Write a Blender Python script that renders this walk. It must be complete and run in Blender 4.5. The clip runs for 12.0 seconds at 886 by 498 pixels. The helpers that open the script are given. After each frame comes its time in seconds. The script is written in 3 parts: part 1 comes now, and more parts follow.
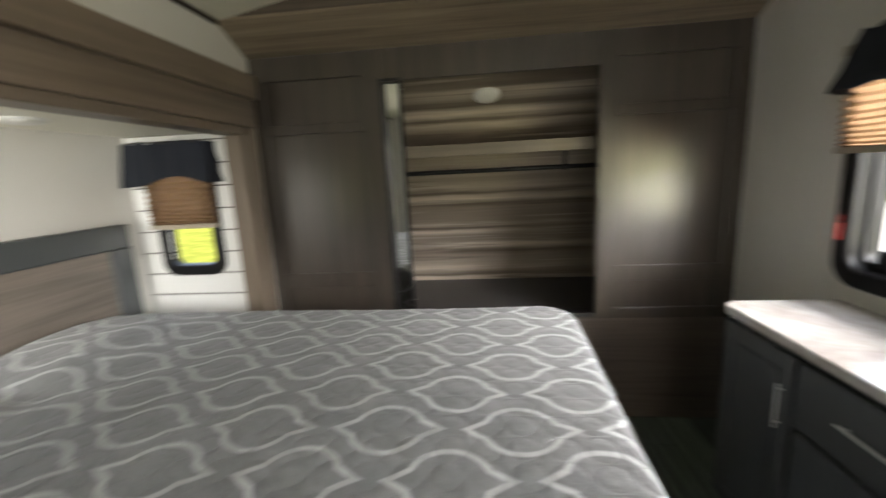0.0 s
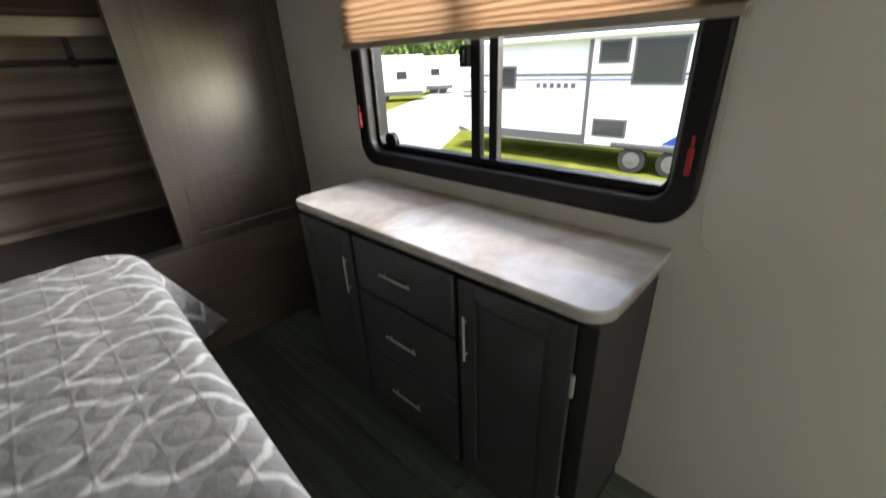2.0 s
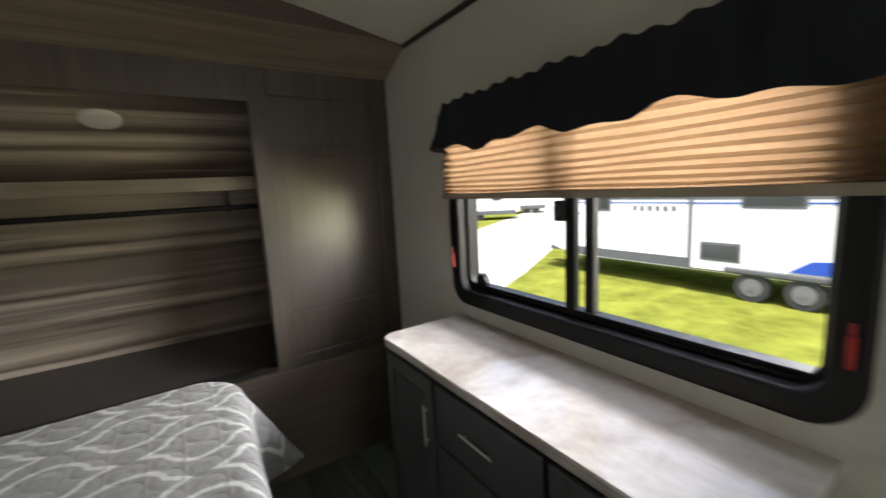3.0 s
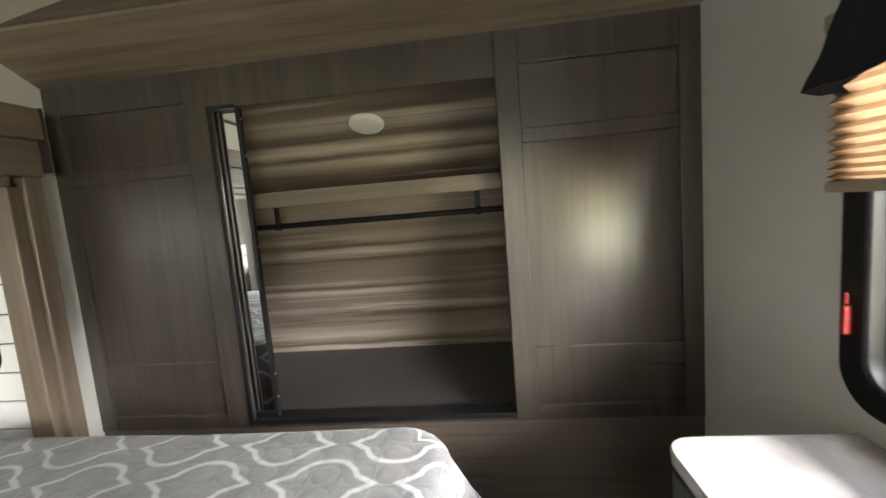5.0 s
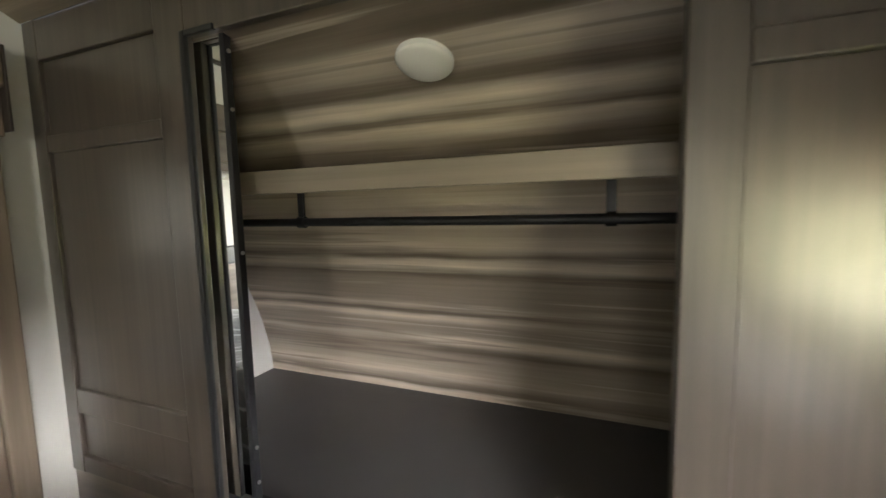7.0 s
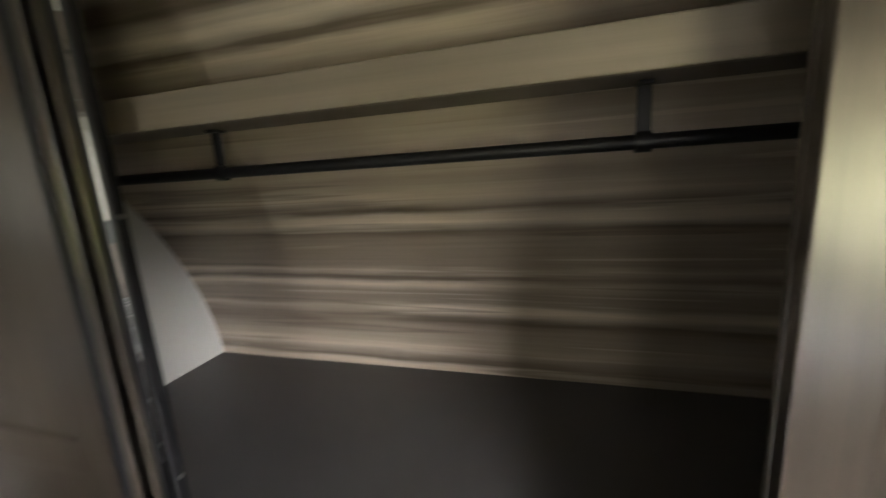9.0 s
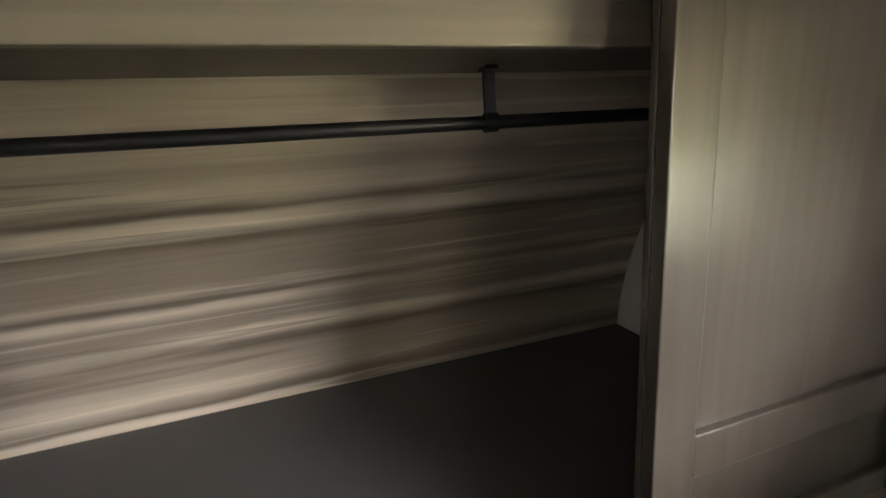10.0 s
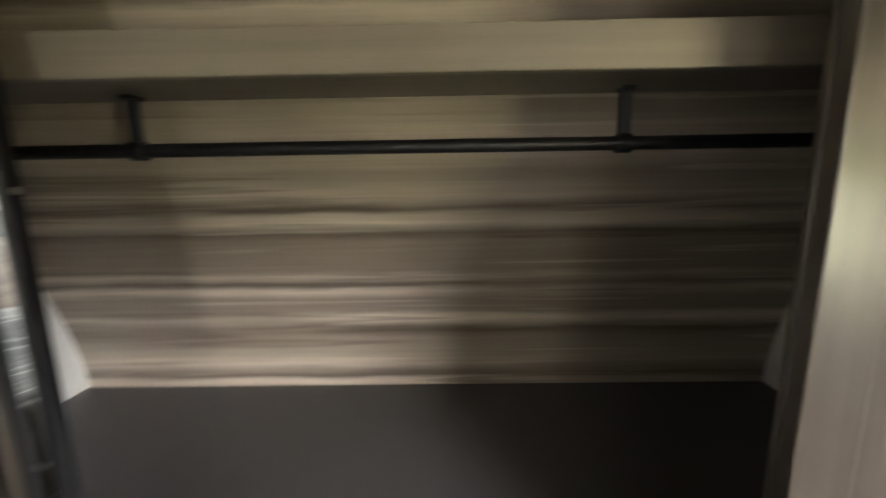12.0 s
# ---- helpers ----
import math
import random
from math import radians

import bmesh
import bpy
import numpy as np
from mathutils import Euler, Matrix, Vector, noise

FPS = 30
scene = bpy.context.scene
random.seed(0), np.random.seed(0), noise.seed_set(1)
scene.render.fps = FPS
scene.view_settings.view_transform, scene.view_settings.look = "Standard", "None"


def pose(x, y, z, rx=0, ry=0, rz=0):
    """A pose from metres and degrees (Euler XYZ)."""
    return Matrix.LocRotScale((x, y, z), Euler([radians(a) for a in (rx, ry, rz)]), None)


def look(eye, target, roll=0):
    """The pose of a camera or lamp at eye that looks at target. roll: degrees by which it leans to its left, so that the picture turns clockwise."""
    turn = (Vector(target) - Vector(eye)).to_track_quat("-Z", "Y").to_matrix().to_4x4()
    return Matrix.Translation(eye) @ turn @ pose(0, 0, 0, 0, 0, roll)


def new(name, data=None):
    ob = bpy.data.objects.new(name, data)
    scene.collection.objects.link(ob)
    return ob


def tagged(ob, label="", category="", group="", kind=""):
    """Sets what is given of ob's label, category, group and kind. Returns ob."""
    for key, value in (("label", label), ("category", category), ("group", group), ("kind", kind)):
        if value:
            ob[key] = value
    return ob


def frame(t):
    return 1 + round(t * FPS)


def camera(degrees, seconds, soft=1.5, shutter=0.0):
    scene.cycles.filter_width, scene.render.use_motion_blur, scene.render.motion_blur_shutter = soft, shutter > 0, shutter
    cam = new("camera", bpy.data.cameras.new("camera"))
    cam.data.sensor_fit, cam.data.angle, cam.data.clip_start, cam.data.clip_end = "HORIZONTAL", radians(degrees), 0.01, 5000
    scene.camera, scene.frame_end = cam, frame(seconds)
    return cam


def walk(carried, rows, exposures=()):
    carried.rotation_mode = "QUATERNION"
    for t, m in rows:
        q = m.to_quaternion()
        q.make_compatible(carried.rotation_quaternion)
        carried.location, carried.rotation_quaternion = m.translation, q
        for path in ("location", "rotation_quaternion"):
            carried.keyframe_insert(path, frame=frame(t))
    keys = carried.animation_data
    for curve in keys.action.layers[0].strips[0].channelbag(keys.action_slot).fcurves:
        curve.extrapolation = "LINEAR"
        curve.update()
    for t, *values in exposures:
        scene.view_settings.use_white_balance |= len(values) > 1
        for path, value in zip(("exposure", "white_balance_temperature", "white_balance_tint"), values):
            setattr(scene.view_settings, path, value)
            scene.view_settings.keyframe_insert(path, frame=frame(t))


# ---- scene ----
cam = camera(95.5, 12.0, 1.5, 0.5)
PATH = [
    (0, (-0.17, -0.063, 1.402), (-0.373, 1.891, 1.026), -2.9),
    (0.5, (-0.05, 0.01, 1.446), (0.607, 1.835, 0.957), -3.9),
    (1, (0.054, 0.009, 1.365), (1.211, 1.461, 0.622), -2.2),
    (1.5, (0.035, -0.021, 1.308), (1.254, 1.244, 0.351), -2.1),
    (2, (0.027, -0.015, 1.341), (1.32, 1.254, 0.494), -2.6),
    (2.5, (0.039, -0.013, 1.425), (1.379, 1.389, 0.935), -2.7),
    (3, (0.084, 0.037, 1.445), (1.168, 1.69, 1.143), -3.0),
    (3.5, (0.236, 0.174, 1.442), (0.61, 2.115, 1.141), -2.5),
    (3.7, (0.316, 0.228, 1.424), (0.408, 2.209, 1.165), -2.1),
    (5.5, (0.352, 0.749, 1.439), (0.059, 2.715, 1.226), -2.9),
    (6, (0.384, 0.956, 1.41), (-0.1, 2.883, 1.185), 0.5),
    (6.5, (0.36, 1.133, 1.398), (-0.265, 3.015, 1.144), -1.2),
    (7, (0.294, 1.327, 1.43), (-0.436, 3.179, 1.235), -1.3),
    (7.2, (0.282, 1.395, 1.427), (-0.533, 3.207, 1.199), -1.7),
    (8.8, (0.226, 1.603, 1.383), (-0.582, 3.404, 0.986), -2.7),
    (9, (0.181, 1.583, 1.38), (-0.402, 3.468, 0.972), -3.9),
    (9.5, (0.071, 1.597, 1.363), (0.257, 3.548, 0.964), -3.8),
    (10, (-0.024, 1.635, 1.339), (0.519, 3.508, 0.892), -4.3),
    (10.5, (-0.109, 1.691, 1.338), (0.639, 3.509, 0.97), -5.2),
    (11, (-0.129, 1.714, 1.33), (0.679, 3.516, 1.012), -4.0),
    (11.5, (-0.103, 1.689, 1.33), (0.578, 3.551, 1.065), -2.8),
    (12, (-0.025, 1.596, 1.339), (-0.052, 3.564, 0.986), -0.9),
]
EXPOSURE = [(0.0, 2.45), (1.0, 2.05), (3.7, 1.9), (5.5, 3.02), (7.2, 2.95), (9.0, 2.68), (9.7, 3.07), (12.0, 3.1)]
walk(cam, [(t, look(eye, aim, roll)) for t, eye, aim, roll in PATH], EXPOSURE)
SKY, SUN, LANDING, SLIDE, WINDOW_FILL, LAWN_FILL = 0.15, 3.5, 15.0, 1.25, 780.0, 185.0
# corners of the gravel drive
ROAD = [(-30, 0), (-6, 4.5), (3, 6), (9.4, 9.4), (12.7, 11.4), (40, 28.1), (60, 40.3), (60, 48.7), (23.4, 25.3), (15.9, 20.5), (3, 12.2), (-6, 8.5), (-30, 6)]

# ---- light ----
world = bpy.data.worlds.new("sky")
scene.world = world
world.use_nodes = True
wn = world.node_tree
sky = wn.nodes.new("ShaderNodeTexSky")
sky.sky_type = "NISHITA"
sky.sun_disc = False
sky.sun_elevation = radians(76)
sky.sun_rotation = radians(240)
sky.air_density, sky.dust_density = 1.0, 5.0
wn.nodes["Background"].inputs[1].default_value = SKY
wn.links.new(sky.outputs[0], wn.nodes["Background"].inputs[0])

sun_data = bpy.data.lights.new("sun", "SUN")
sun_data.energy, sun_data.angle, sun_data.color = SUN, radians(8), (1.0, 0.95, 0.88)
sun = new("sun", sun_data)
az, el = radians(240), radians(76)
sun.matrix_world = look((math.sin(az) * math.cos(el) * 20, math.cos(az) * math.cos(el) * 20, math.sin(el) * 20), (0, 0, 0))


def fill_lamp(name, eye, target, w, h, watts, color=(1, 1, 1)):
    """An added area lamp that fills in for daylight from outside."""
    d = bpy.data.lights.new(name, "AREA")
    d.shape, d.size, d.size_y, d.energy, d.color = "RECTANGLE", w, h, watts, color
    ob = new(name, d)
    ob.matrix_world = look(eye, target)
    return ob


fill_lamp("landing_fill", (1.095, -1.95, 1.40), (-0.2, -1.95, 1.15), 1.0, 1.15, LANDING, (1.0, 0.97, 0.92))
fill_lamp("window_fill", (4.5, -6.5, 2.95), (-0.6, -6.5, 2.65), 15.0, 2.4, WINDOW_FILL, (1.0, 0.98, 0.95))
fill_lamp("lawn_bounce_fill", (4.5, -8.4, 0.25), (-0.6, -8.4, 0.45), 11.4, 1.7, LAWN_FILL, (1.0, 0.95, 0.62))
slide_light = fill_lamp("slide_fill", (-1.66, -0.185, 1.20), (-1.95, 0.90, 1.10), 0.46, 0.66, SLIDE, (1.0, 0.97, 0.90))
slide_light.data.spread = radians(62)


# ---- materials ----
def mat(name, base, rough=0.5, metal=0.0):
    m = bpy.data.materials.new(name)
    m.use_nodes = True
    b = m.node_tree.nodes["Principled BSDF"]
    b.inputs["Base Color"].default_value = (*base, 1)
    b.inputs["Roughness"].default_value = rough
    b.inputs["Metallic"].default_value = metal
    return m


def node(m, kind, **inputs):
    n = m.node_tree.nodes.new(kind)
    for k, v in inputs.items():
        n.inputs[k.replace("_", " ")].default_value = v
    return n


def wire(m, a, b):
    m.node_tree.links.new(a, b)


def bsdf(m):
    return m.node_tree.nodes["Principled BSDF"]


def coords(m, scale, source="Object", offset=(0, 0, 0)):
    tc = m.node_tree.nodes.new("ShaderNodeTexCoord")
    mp = m.node_tree.nodes.new("ShaderNodeMapping")
    mp.inputs["Scale"].default_value = scale
    mp.inputs["Location"].default_value = offset
    wire(m, tc.outputs[source], mp.inputs["Vector"])
    return mp.outputs["Vector"]


def noise_tex(m, vec, scale, detail=4, rough=0.5, distort=0.0):
    n = node(m, "ShaderNodeTexNoise", Scale=scale, Detail=detail, Roughness=rough, Distortion=distort)
    wire(m, vec, n.inputs["Vector"])
    return n.outputs["Fac"]


def ramp(m, fac, stops):
    r = m.node_tree.nodes.new("ShaderNodeValToRGB")
    e = r.color_ramp.elements
    while len(e) < len(stops):
        e.new(0.5)
    for i, (p, c) in enumerate(stops):
        e[i].position = p
        e[i].color = (*c, 1) if len(c) == 3 else c
    wire(m, fac, r.inputs["Fac"])
    return r.outputs["Color"]


def mixc(m, fac, a, b, mode="MIX"):
    x = m.node_tree.nodes.new("ShaderNodeMix")
    x.data_type, x.blend_type = "RGBA", mode
    for sock, v in ((x.inputs[0], fac), (x.inputs[6], a), (x.inputs[7], b)):
        if hasattr(v, "links"):
            wire(m, v, sock)
        else:
            sock.default_value = v if not isinstance(v, tuple) or len(v) == 4 else (*v, 1)
    return x.outputs[2]


def bump(m, height, strength=0.2, dist=0.002, after=None):
    b = node(m, "ShaderNodeBump", Strength=strength, Distance=dist)
    wire(m, height, b.inputs["Height"])
    if after is not None:
        wire(m, after, b.inputs["Normal"])
    wire(m, b.outputs["Normal"], bsdf(m).inputs["Normal"])
    return b.outputs["Normal"]


def rough_var(m, fac, lo, hi):
    r = node(m, "ShaderNodeMapRange")
    r.inputs["To Min"].default_value, r.inputs["To Max"].default_value = lo, hi
    wire(m, fac, r.inputs["Value"])
    wire(m, r.outputs[0], bsdf(m).inputs["Roughness"])


def math_node(m, op, a, b=None):
    n = m.node_tree.nodes.new("ShaderNodeMath")
    n.operation = op
    for i, v in enumerate((a, b)):
        if v is None:
            continue
        if hasattr(v, "links"):
            wire(m, v, n.inputs[i])
        else:
            n.inputs[i].default_value = v
    return n.outputs[0]


def wood(name, dark, light, stretch, rough=0.4, fine=60, contrast=(0.3, 0.7)):
    """Grain drawn out along the axis whose stretch is smallest."""
    m = mat(name, light, rough)
    grain = noise_tex(m, coords(m, stretch), 1.0, 6, 0.62, 0.35)
    broad = noise_tex(m, coords(m, tuple(s * 0.23 for s in stretch), offset=(3, 7, 1)), 1.0, 3, 0.5)
    col = ramp(m, grain, [(contrast[0], dark), (contrast[1], light)])
    shade = ramp(m, broad, [(0.3, (0.78, 0.78, 0.78)), (0.7, (1.12, 1.1, 1.08))])
    wire(m, mixc(m, 1.0, col, shade, "MULTIPLY"), bsdf(m).inputs["Base Color"])
    rough_var(m, grain, rough - 0.015, rough + 0.02)
    bump(m, grain, 0.035, 0.0005)
    return m


def paint(name, base, rough=0.5, grain=120.0, amount=0.06, relief=0.08):
    m = mat(name, base, rough)
    broad = noise_tex(m, coords(m, (1, 1, 1)), 1.7, 4, 0.6)
    col = ramp(m, broad, [(0.3, tuple(c * (1 - amount) for c in base)), (0.7, tuple(min(1, c * (1 + amount)) for c in base))])
    wire(m, col, bsdf(m).inputs["Base Color"])
    fine = noise_tex(m, coords(m, (1, 1, 1)), grain, 3, 0.6)
    rough_var(m, broad, rough - 0.05, rough + 0.07)
    bump(m, fine, relief, 0.0015)
    return m


M_WALL = paint("wallboard", (0.65, 0.635, 0.595), 0.55, 160, 0.03)
M_CEIL = paint("ceiling_panel", (0.76, 0.735, 0.63), 0.5, 90, 0.03)
M_WHITE = paint("white_panel", (0.74, 0.74, 0.72), 0.45, 90, 0.03)
M_WARD = wood("wardrobe_wood", (0.052, 0.042, 0.034), (0.082, 0.066, 0.053), (40, 40, 1.3), 0.30)
bsdf(M_WARD).inputs["Coat Weight"].default_value = 0.75
bsdf(M_WARD).inputs["Coat Roughness"].default_value = 0.27
bsdf(M_WARD).inputs["Coat IOR"].default_value = 1.55
M_KICK = wood("kick_wood", (0.090, 0.072, 0.060), (0.150, 0.122, 0.100), (1.6, 46, 46), 0.34)
M_BEAM = wood("beam_wood", (0.16, 0.125, 0.088), (0.34, 0.275, 0.20), (1.1, 26, 26), 0.42)
M_TRIM = wood("slide_trim_wood", (0.15, 0.115, 0.085), (0.23, 0.185, 0.14), (26, 1.1, 26), 0.38)
M_POST = wood("slide_post_wood", (0.15, 0.115, 0.085), (0.23, 0.185, 0.14), (34, 34, 1.4), 0.38)
M_CAP = paint("dark_end_cap", (0.035, 0.026, 0.02), 0.5)
M_FASCIA = wood("shelf_edge_wood", (0.195, 0.165, 0.130), (0.245, 0.210, 0.168), (1.4, 50, 50), 0.4)
M_SHELF = wood("shelf_board_wood", (0.13, 0.11, 0.085), (0.19, 0.16, 0.125), (1.4, 40, 40), 0.45)
M_CHAR = paint("charcoal_cabinet", (0.070, 0.076, 0.079), 0.34, 80, 0.12, 0.05)
M_SIDE = paint("charcoal_side_dark", (0.026, 0.025, 0.025), 0.42, 80, 0.12, 0.05)
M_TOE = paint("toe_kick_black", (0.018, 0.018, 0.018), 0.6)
M_BLACK = paint("black_plastic", (0.008, 0.008, 0.009), 0.45, 200, 0.15, 0.05)
bsdf(M_BLACK).inputs["Specular IOR Level"].default_value = 0.25
M_BLKMETAL = mat("black_metal", (0.012, 0.012, 0.014), 0.42, 0.1)
M_NICKEL = mat("brushed_nickel", (0.80, 0.79, 0.76), 0.42, 0.85)
M_STEEL = mat("screw_steel", (0.6, 0.6, 0.58), 0.3, 1.0)
M_MIRROR = mat("mirror_glass", (0.86, 0.88, 0.88), 0.015, 1.0)
M_RED = paint("red_plastic", (0.34, 0.018, 0.018), 0.4)
M_PUCK = paint("lamp_diffuser", (0.82, 0.81, 0.77), 0.35, 200, 0.02, 0.02)
M_CORD = mat("white_cord", (0.55, 0.52, 0.47), 0.7)
M_CFLOOR = paint("closet_floor", (0.074, 0.070, 0.073), 0.42, 300, 0.12, 0.15)


def streaked():
    """Printed plank board: drawn-out streaks at their heights up the panel, wavering and fading along it."""
    m = mat("streaked_plank_board", (0.25, 0.2, 0.16), 0.30)
    uv = coords(m, (1, 1, 1), "UV")
    sep = node(m, "ShaderNodeSeparateXYZ")
    wire(m, uv, sep.inputs[0])
    slow = noise_tex(m, coords(m, (1.1, 3.0, 1), "UV"), 1.0, 2, 0.5)
    quick = noise_tex(m, coords(m, (3.2, 34, 1), "UV", (5, 2, 0)), 1.0, 3, 0.55)
    shift = math_node(m, "ADD", math_node(m, "MULTIPLY", math_node(m, "SUBTRACT", slow, 0.5), 0.035), math_node(m, "MULTIPLY", math_node(m, "SUBTRACT", quick, 0.5), 0.034))
    height = math_node(m, "DIVIDE", math_node(m, "ADD", sep.outputs[1], shift), 1.74)
    tones = {"d": (0.140, 0.112, 0.086), "m": (0.33, 0.278, 0.222), "l": (0.46, 0.392, 0.318), "p": (0.64, 0.555, 0.462), "b": (0.77, 0.680, 0.575)}
    bands = ((0.012, "p"), (0.045, "p"), (0.062, "d"), (0.090, "m"), (0.120, "p"), (0.155, "l"), (0.232, "m"), (0.262, "d"), (0.300, "p"), (0.318, "b"), (0.345, "m"),
             (0.400, "m"), (0.432, "b"), (0.460, "d"), (0.492, "p"), (0.515, "m"), (0.640, "m"), (0.668, "d"), (0.708, "b"), (0.735, "p"), (0.760, "d"), (0.805, "p"),
             (0.880, "m"), (0.960, "p"), (1.060, "m"), (1.215, "d"), (1.284, "p"), (1.304, "d"), (1.350, "b"), (1.410, "d"), (1.550, "b"), (1.600, "d"))
    col = ramp(m, height, [(z / 1.74, tones[c]) for z, c in bands])
    thin = noise_tex(m, coords(m, (0.42, 15, 1), "UV", (2, 3, 0)), 1.0, 3, 0.5, 0.25)
    fade = noise_tex(m, coords(m, (1.3, 5.5, 1), "UV", (8, 1, 0)), 1.0, 2, 0.5)
    fine = noise_tex(m, coords(m, (1.6, 70, 1), "UV"), 1.0, 4, 0.6)
    col = mixc(m, math_node(m, "MULTIPLY", ramp(m, fade, [(0.42, (0, 0, 0)), (0.64, (1, 1, 1))]), 0.62), col, tones["m"])
    col = mixc(m, math_node(m, "MULTIPLY", ramp(m, thin, [(0.59, (0, 0, 0)), (0.62, (1, 1, 1)), (0.67, (0.2, 0.2, 0.2))]), 0.6), col, tones["p"])
    col = mixc(m, math_node(m, "MULTIPLY", ramp(m, thin, [(0.33, (0.4, 0.4, 0.4)), (0.37, (1, 1, 1)), (0.41, (0, 0, 0))]), 0.55), col, tones["d"])
    tone = ramp(m, fine, [(0.3, (0.88, 0.87, 0.86)), (0.7, (1.08, 1.08, 1.08))])
    wire(m, mixc(m, 1.0, col, tone, "MULTIPLY"), bsdf(m).inputs["Base Color"])
    bump(m, fine, 0.08, 0.001)
    return m


M_STREAK = streaked()


def marble():
    m = mat("pale_marble_laminate", (0.7, 0.67, 0.63), 0.12)
    a = noise_tex(m, coords(m, (1, 1, 1)), 3.2, 7, 0.62, 0.9)
    b = noise_tex(m, coords(m, (1, 1, 1), offset=(4, 2, 9)), 9, 6, 0.65, 0.5)
    col = ramp(m, a, [(0.30, (0.36, 0.315, 0.28)), (0.44, (0.46, 0.43, 0.40)), (0.56, (0.55, 0.535, 0.52)), (0.7, (0.47, 0.46, 0.45))])
    sp = ramp(m, b, [(0.35, (0.88, 0.86, 0.84)), (0.6, (1.04, 1.04, 1.04))])
    wire(m, mixc(m, 1.0, col, sp, "MULTIPLY"), bsdf(m).inputs["Base Color"])
    rough_var(m, b, 0.05, 0.10)
    bsdf(m).inputs["IOR"].default_value = 1.65
    return m


M_MARBLE = marble()


def plank_mat():
    m = mat("dark_vinyl_plank", (0.045, 0.048, 0.044), 0.30)
    g = noise_tex(m, coords(m, (34, 1.4, 34)), 1.0, 6, 0.6, 0.4)
    oi = m.node_tree.nodes.new("ShaderNodeObjectInfo")
    col = ramp(m, g, [(0.3, (0.056, 0.069, 0.060)), (0.7, (0.150, 0.180, 0.152))])
    tone = ramp(m, oi.outputs["Random"], [(0.0, (0.55, 0.56, 0.55)), (0.5, (1.0, 1.02, 0.98)), (1.0, (1.5, 1.6, 1.45))])
    wire(m, mixc(m, 1.0, col, tone, "MULTIPLY"), bsdf(m).inputs["Base Color"])
    rough_var(m, g, 0.24, 0.40)
    bump(m, g, 0.12, 0.001)
    return m


M_PLANK = plank_mat()


def bedspread_mat():
    m = mat("trellis_quilt", (0.3, 0.3, 0.3), 0.85)
    uv = coords(m, (1, 1, 1), "UV")
    wob = m.node_tree.nodes.new("ShaderNodeTexNoise")
    wob.inputs["Scale"].default_value = 7
    wire(m, uv, wob.inputs["Vector"])
    off = node(m, "ShaderNodeVectorMath")
    off.operation = "SCALE"
    off.inputs["Scale"].default_value = 0.016
    wire(m, wob.outputs["Color"], off.inputs[0])
    add = node(m, "ShaderNodeVectorMath")
    add.operation = "ADD"
    wire(m, uv, add.inputs[0])
    wire(m, off.outputs[0], add.inputs[1])
    sep = m.node_tree.nodes.new("ShaderNodeSeparateXYZ")
    wire(m, add.outputs[0], sep.inputs[0])
    def cell(shift, size):
        """Absolute distances to the nearest centre of a square lattice."""
        out = []
        for sock, o in ((sep.outputs[0], 0.088), (sep.outputs[1], -0.160)):
            n = m.node_tree.nodes.new("ShaderNodeMath")
            n.operation = "WRAP"
            wire(m, math_node(m, "ADD", sock, o + shift), n.inputs[0])
            n.inputs[1].default_value, n.inputs[2].default_value = size / 2, -size / 2
            out.append(math_node(m, "ABSOLUTE", n.outputs[0]))
        return out

    def length(p, q):
        return math_node(m, "SQRT", math_node(m, "ADD", math_node(m, "MULTIPLY", p, p), math_node(m, "MULTIPLY", q, q)))

    def medallion(shift):
        p, q = cell(shift, 0.32)
        round_part = math_node(m, "SUBTRACT", length(p, q), 0.086)
        tips = math_node(m, "SUBTRACT", math_node(m, "ADD", math_node(m, "MULTIPLY", p, 0.52), math_node(m, "MULTIPLY", q, 0.86)), 0.067)
        return math_node(m, "MINIMUM", round_part, tips)

    d = math_node(m, "ABSOLUTE", math_node(m, "MINIMUM", medallion(0.0), medallion(0.16)))
    line = ramp(m, math_node(m, "MULTIPLY", d, 20), [(0.09, (1, 1, 1)), (0.20, (0, 0, 0))])
    weave = noise_tex(m, uv, 260, 3, 0.7)
    cloud = noise_tex(m, uv, 9, 4, 0.6)
    grey = ramp(m, cloud, [(0.3, (0.135, 0.138, 0.142)), (0.7, (0.195, 0.199, 0.204))])
    col = mixc(m, line, grey, (0.43, 0.44, 0.45, 1))
    tex = ramp(m, weave, [(0.3, (0.92, 0.92, 0.92)), (0.7, (1.05, 1.05, 1.05))])
    wire(m, mixc(m, 1.0, col, tex, "MULTIPLY"), bsdf(m).inputs["Base Color"])
    p, q = cell(0.0, 0.082)
    ring = math_node(m, "ABSOLUTE", math_node(m, "SUBTRACT", length(p, q), 0.037))
    puff = math_node(m, "POWER", math_node(m, "MINIMUM", math_node(m, "MULTIPLY", ring, 60), 1.0), 0.8)
    n0 = bump(m, noise_tex(m, uv, 26, 3, 0.6), 0.35, 0.010)
    n1 = bump(m, puff, 0.38, 0.007, n0)
    bump(m, weave, 0.13, 0.0012, n1)
    bsdf(m).inputs["Sheen Weight"].default_value = 0.25
    return m


M_QUILT = bedspread_mat()


